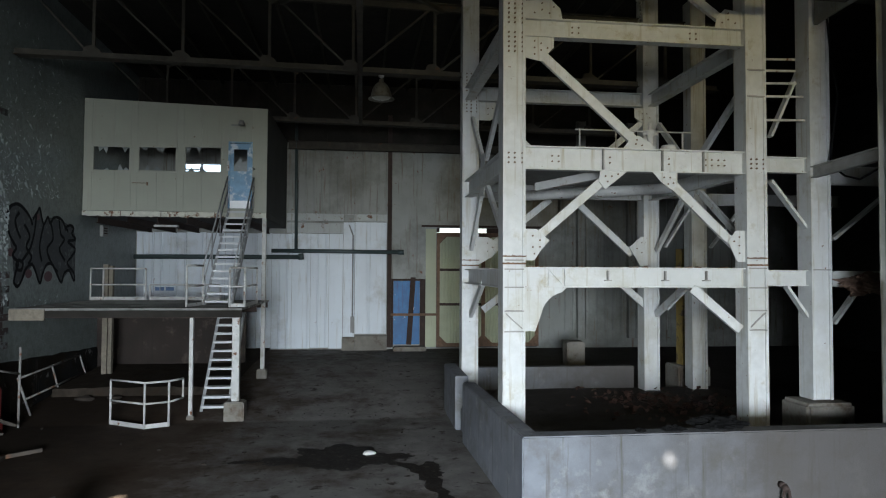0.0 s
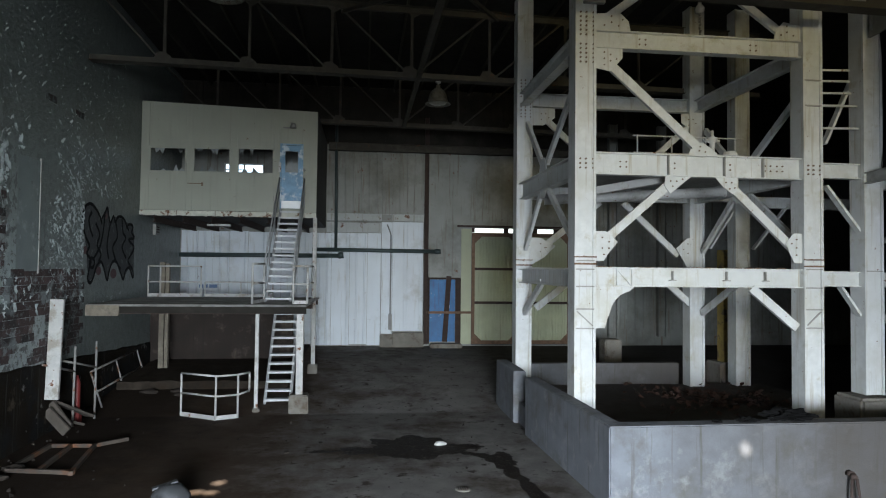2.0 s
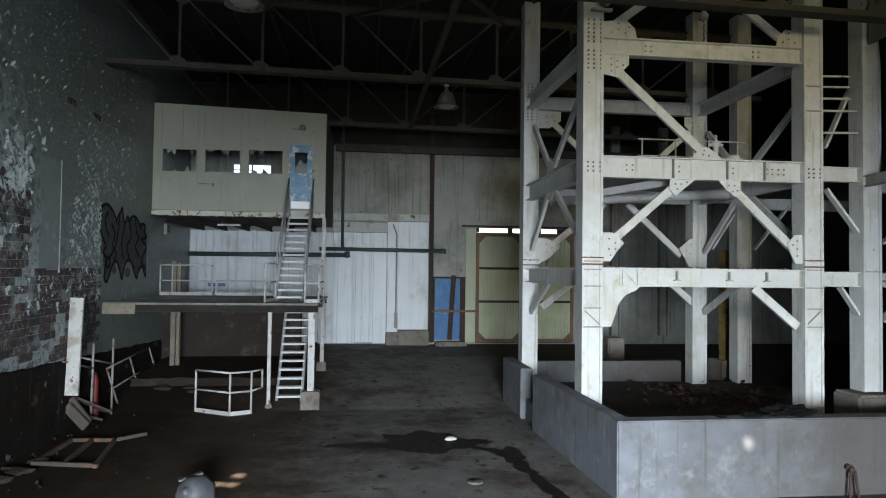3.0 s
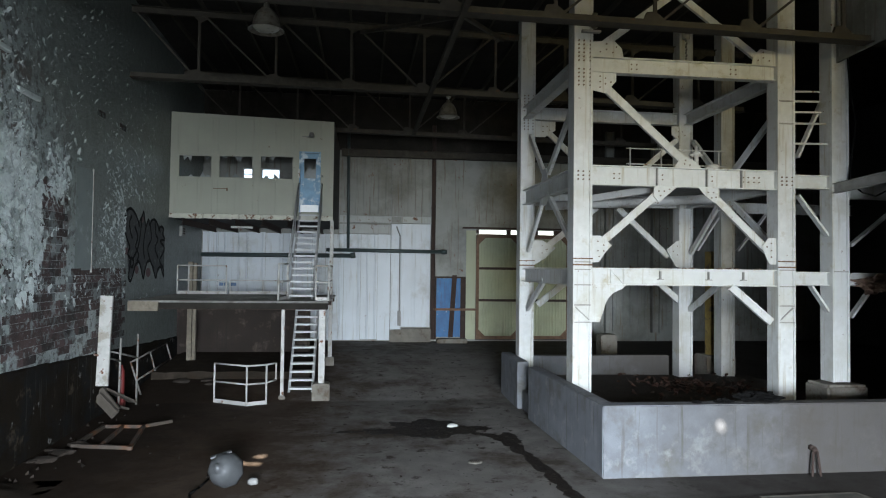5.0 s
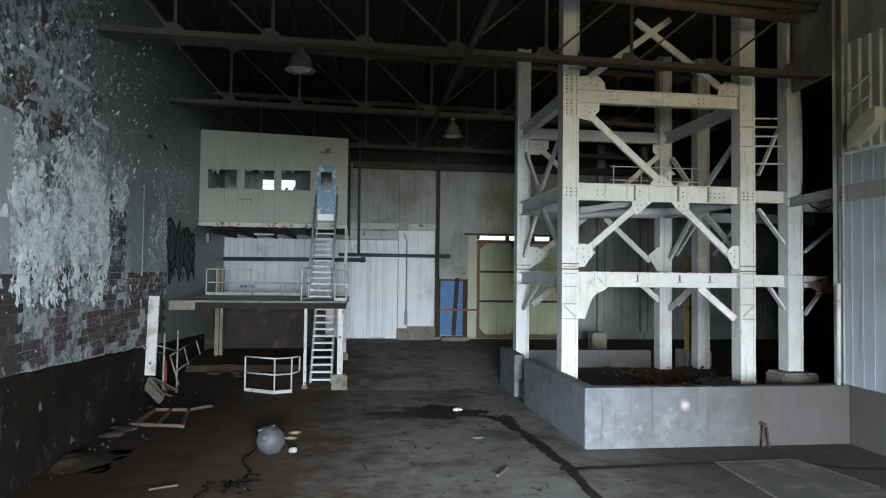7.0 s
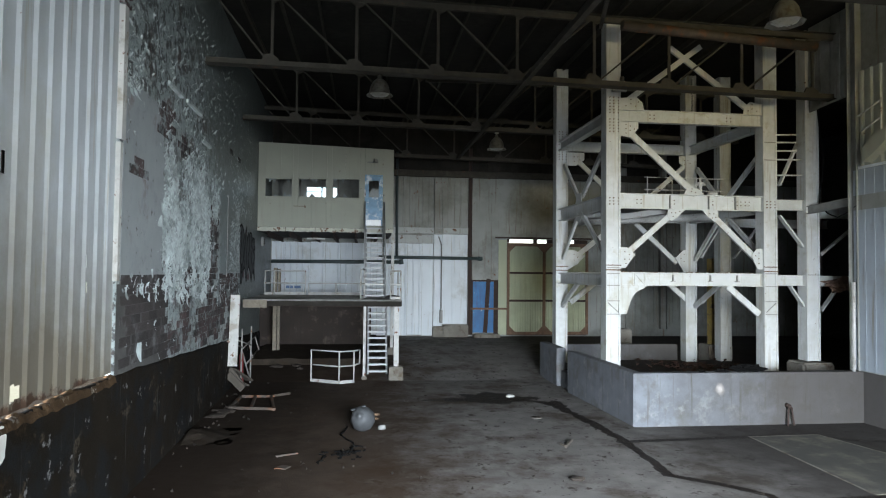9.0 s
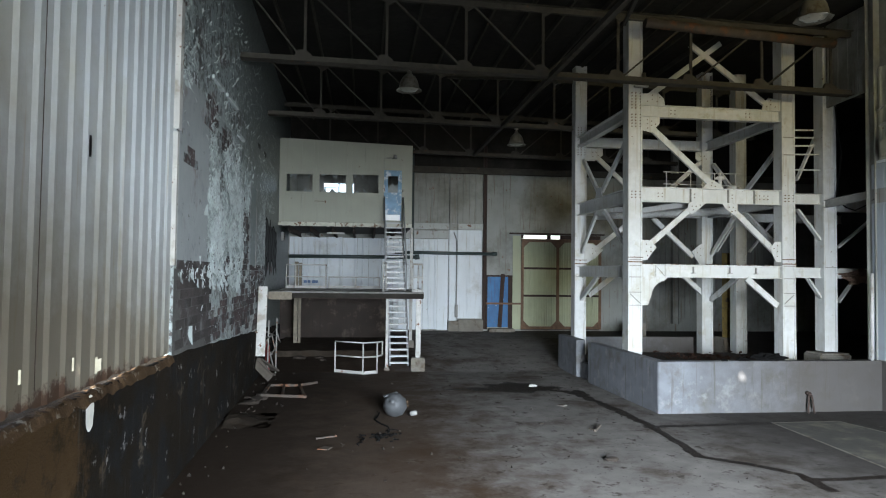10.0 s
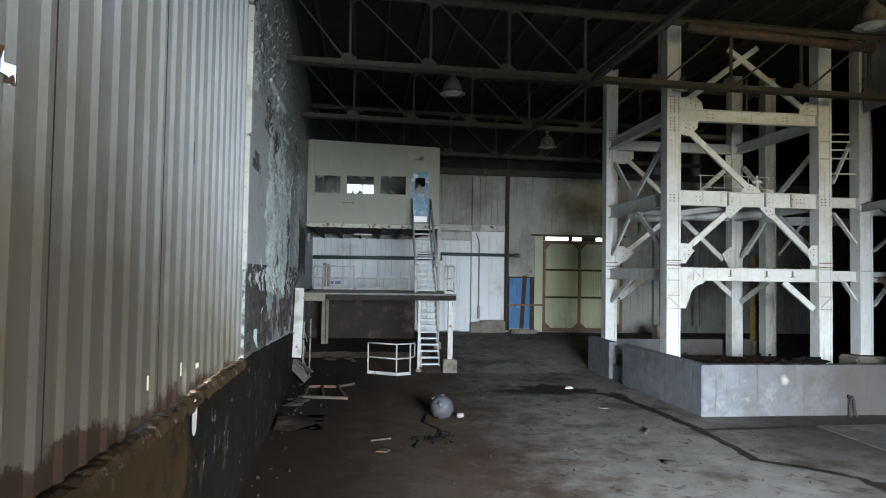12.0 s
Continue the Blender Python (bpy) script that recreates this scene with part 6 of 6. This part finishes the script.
scrawl = thing("graffiti", (wx(19), 19.3, 3.2), "black unreadable spray-paint scrawl with a grey fill on the brick", "graffiti")
for k, stroke in enumerate(STROKES):
    bm = B()
    pts2 = []
    for j in range(len(stroke) - 1):
        p0, p1, p2, p3 = (Vector(stroke[max(0, min(len(stroke) - 1, j + d))]) for d in (-1, 0, 1, 2))
        for i in range(6):
            f = i / 6
            pts2.append(0.5 * (2 * p1 + (p2 - p0) * f + (2 * p0 - 5 * p1 + 4 * p2 - p3) * f * f + (3 * p1 - p0 - 3 * p2 + p3) * f ** 3))
    pts2.append(Vector(stroke[-1]))
    q = [Vector(on_brick(p.x, p.y, 0.007 + 0.0004 * k)) for p in pts2]
    rim = []
    for i, p in enumerate(q):
        d = (q[min(i + 1, len(q) - 1)] - q[max(i - 1, 0)]).normalized()
        nrm = Vector((0, -d.z, d.y)) * (0.042 + 0.012 * noise.noise((i * 0.3, k, 0)))
        rim.append((bm.verts.new(p + nrm), bm.verts.new(p - nrm)))
    for (a0, a1), (b0, b1) in zip(rim, rim[1:]):
        bm.faces.new((a0, a1, b1, b0))
    part("stroke", bm, M_ink, scrawl)
bm = B()
outline = ((0, 50), (7, 15), (27, 1), (47, 15), (67, 40), (85, 4), (97, 45), (107, 25), (122, 25), (147, 30), (167, 42), (177, 50), (183, 90), (183, 240),
           (177, 230), (167, 205), (147, 245), (122, 185), (107, 190), (90, 245), (70, 187), (42, 235), (27, 250), (20, 200), (17, 160), (7, 95))
ring = [bm.verts.new(on_brick(u, v, 0.004)) for u, v in outline]
bmesh.ops.triangle_fill(bm, edges=[bm.edges.new((ring[i], ring[(i + 1) % len(ring)])) for i in range(len(ring))])
part("fill_spray", bm, M_ink_fill, scrawl, "thin grey sprayed fill")
for u, v, r in ((60, 215, 9), (112, 225, 11), (12, 150, 8), (80, 30, 7)):
    bm = B()
    ring = [bm.verts.new(on_brick(u + r * math.cos(i * math.pi / 10) * (1 + 0.3 * noise.noise((i, u, 0))), v + 1.6 * r * math.sin(i * math.pi / 10), 0.0055)) for i in range(20)]
    bm.faces.new(ring)
    part("spray_blush", bm, M_ink_red, scrawl, "faint maroon spray")
# bright spill of outside light, painted as a white patch
bm = B()
ring = [bm.verts.new((WX + 0.055 + 0.01 * noise.noise((i, 0, 0)), 2.50 + (0.11 + 0.07 * noise.noise((i * 0.9, 1, 0))) * math.cos(i * math.pi / 8), 1.78 + 0.2 * math.sin(i * math.pi / 8))) for i in range(16)]
bm.faces.new(ring)
tagged(part("lime_streak", bm, M_light_spill), "white patch painted as bright light spill on the wall base", "stain")

# sooty mortar bed behind the bare blocks beside the sheet
bm = B()
edge_m = [(8.45 + 0.3 * noise.noise((0, z * 2, 3)), z) for z in [1.75 + 0.1 * i for i in range(17)]]
slab(bm, [(5.67, 1.75)] + edge_m + [(5.67, 3.35)], 0, WX - 0.1, WX + 0.003)
for v in bm.verts:
    if v.co.x > WX - 0.05:
        v.co.x = wx(v.co.y) + 0.003
tagged(part("mortar_bed", bm, M_mortar), "dark sooty mortar between bare blocks", "mortar", kind="structure")
# bare blocks where the paint has come off
random.seed(31)
LONG, COURSE = 0.50, 0.161
cand = []
for zr in range(36):
    z = 1.40 + COURSE * zr
    y = 5.82 + (LONG / 2 if zr % 2 else 0.0)
    while y < 17.0:
        yc, zm = y + LONG / 2, z + COURSE / 2
        base = 1.98 - 0.052 * max(0, y - 6.3)
        m = noise.noise((yc * 0.7, zm * 0.9, 4.0)) + 0.5 * noise.noise((yc * 1.7, zm * 2.0, 9.0))
        low = base - 0.02 < z < 3.36 + (0.25 if 8.4 < y < 12.4 else 0.0)
        painted = 10.4 < yc < 12.2 and 2.7 < zm < 3.35
        pier = 12.45 < yc < 13.35 and 3.3 < z < 4.85
        high = 7.8 < yc < 8.8 and 6.0 < zm < 6.75 or 6.2 < yc < 6.9 and 5.1 < zm < 5.5 or 9.3 < yc < 9.9 and 5.9 < zm < 6.4
        if low and not painted and (m > -0.25 or yc < 8.4) or pier or high and m > -0.45 or z > 3.4 and yc > 8.6 and m > 0.66:
            cand.append((y, z, yc < 8.4 and z < 3.4))
        y += LONG
meshes = {}
for shade, mat in ((0, M_brick), (1, M_brick_sooty)):
    meshes[shade] = []
    for k in range(4):
        bm = B()
        box(bm, -0.05, 0.008 + 0.003 * k, 0.007, LONG - 0.007, 0.006, COURSE - 0.006)
        for v in bm.verts:
            v.co += Vector((random.uniform(-0.002, 0.002), random.uniform(-0.006, 0.006), random.uniform(-0.004, 0.004)))
        bmesh.ops.recalc_face_normals(bm, faces=bm.faces)
        me = bpy.data.meshes.new("brick")
        bm.to_mesh(me)
        bm.free()
        me.materials.append(mat)
        meshes[shade].append(me)
for y, z, sooty in cand[:320]:
    ob = new("brick", random.choice(meshes[1 if sooty else 0]))
    ob.location = (wx(y + LONG / 2), y, z)
    ob.parent = wall_brick

# curled flakes of paint
random.seed(41)
verts, faces = [], []
tries = 0
while len(faces) < 24000 and tries < 90000:
    tries += 1
    y = 5.9 + random.random() ** 1.2 * 14.0
    z = random.uniform(2.0, 9.5)
    dens = 0.35 + 1.5 * noise.noise((y * 0.5, z * 0.35, 12.0)) + 0.7 * noise.noise((y * 1.9, z * 0.9, 2.0))
    dens *= math.exp(-((z - 4.7) / 1.5) ** 2) * (1.0 if y < 13.4 else 0.35)
    if 12.4 < y < 13.4 and 3.2 < z < 4.9 and random.random() > 0.06 or 13.6 < y < 14.9 and 3.4 < z < 5.75 or y < 8.1 and 3.4 < z < 6.4 and random.random() > 0.03 or 17.2 < y < 21.2 and 2.8 < z < 5.4:
        continue
    if z < 3.2 - 0.052 * max(0, y - 6.3) and random.random() > 0.04:
        continue
    if random.random() > 0.62 * dens + 0.03:
        continue
    big = random.random() ** 5
    w, h = 0.025 + 0.08 * big + 0.045 * random.random(), 0.03 + 0.34 * big + 0.08 * random.random()
    if z > 6.0 or y > 14.9:
        w, h = w * 0.6, h * 0.55
    curl = random.uniform(0.012, 0.035) + 0.06 * big * random.random()
    tilt = random.uniform(-0.25, 0.25)
    hang = random.random() < 0.65
    flip = 1 if random.random() < 0.75 else -1
    b0 = len(verts)
    n = 4
    for j in range(n):
        f = j / (n - 1)
        dz = -h * f * (1 - 0.25 * f) if hang else h * f * 0.5
        out = curl * f ** 1.7 + 0.004
        ww = w * (0.95 - 0.35 * f + 0.45 * random.uniform(-1, 1)) * (1.0 if j < n - 1 else random.uniform(0.1, 0.7))
        for s in (-1, 1):
            verts.append((wx(y) + out + (0.22 * ww if s == flip else 0), y + s * ww / 2 + tilt * dz * 0.4, z + dz))
    for j in range(n - 1):
        a = b0 + 2 * j
        faces.append((a, a + 1, a + 3, a + 2))
me = bpy.data.meshes.new("paint_flakes")
me.from_pydata(verts, [], faces)
me.materials.append(M_flake)
tagged(new("paint_flakes", me), "curling flakes of grey-green paint on the brick", "paint flakes", kind="stuff")

# landing and hand rail high on the east wall
ld = thing("wall_landing", (8.6, 9.6, 6.4), "small cream landing with a thin hand rail", "landing")
for p, q in (((8.6, 10.18, 7.61), (8.6, 9.45, 7.83)), ((8.6, 10.1, 7.20), (8.6, 9.46, 7.41)), ((8.6, 9.45, 7.88), (8.6, 9.45, 7.04))):
    bm = B()
    rod(bm, p, q, 0.022, 8)
    part("hand_rail", bm, M_white, ld)
bm = B()
slab(bm, [(9.92, 6.72), (9.5, 7.05), (9.16, 7.09), (9.16, 6.80), (9.55, 6.55), (9.88, 6.39)], 0, 8.45, 8.76)
part("bracket", bm, M_booth, ld)
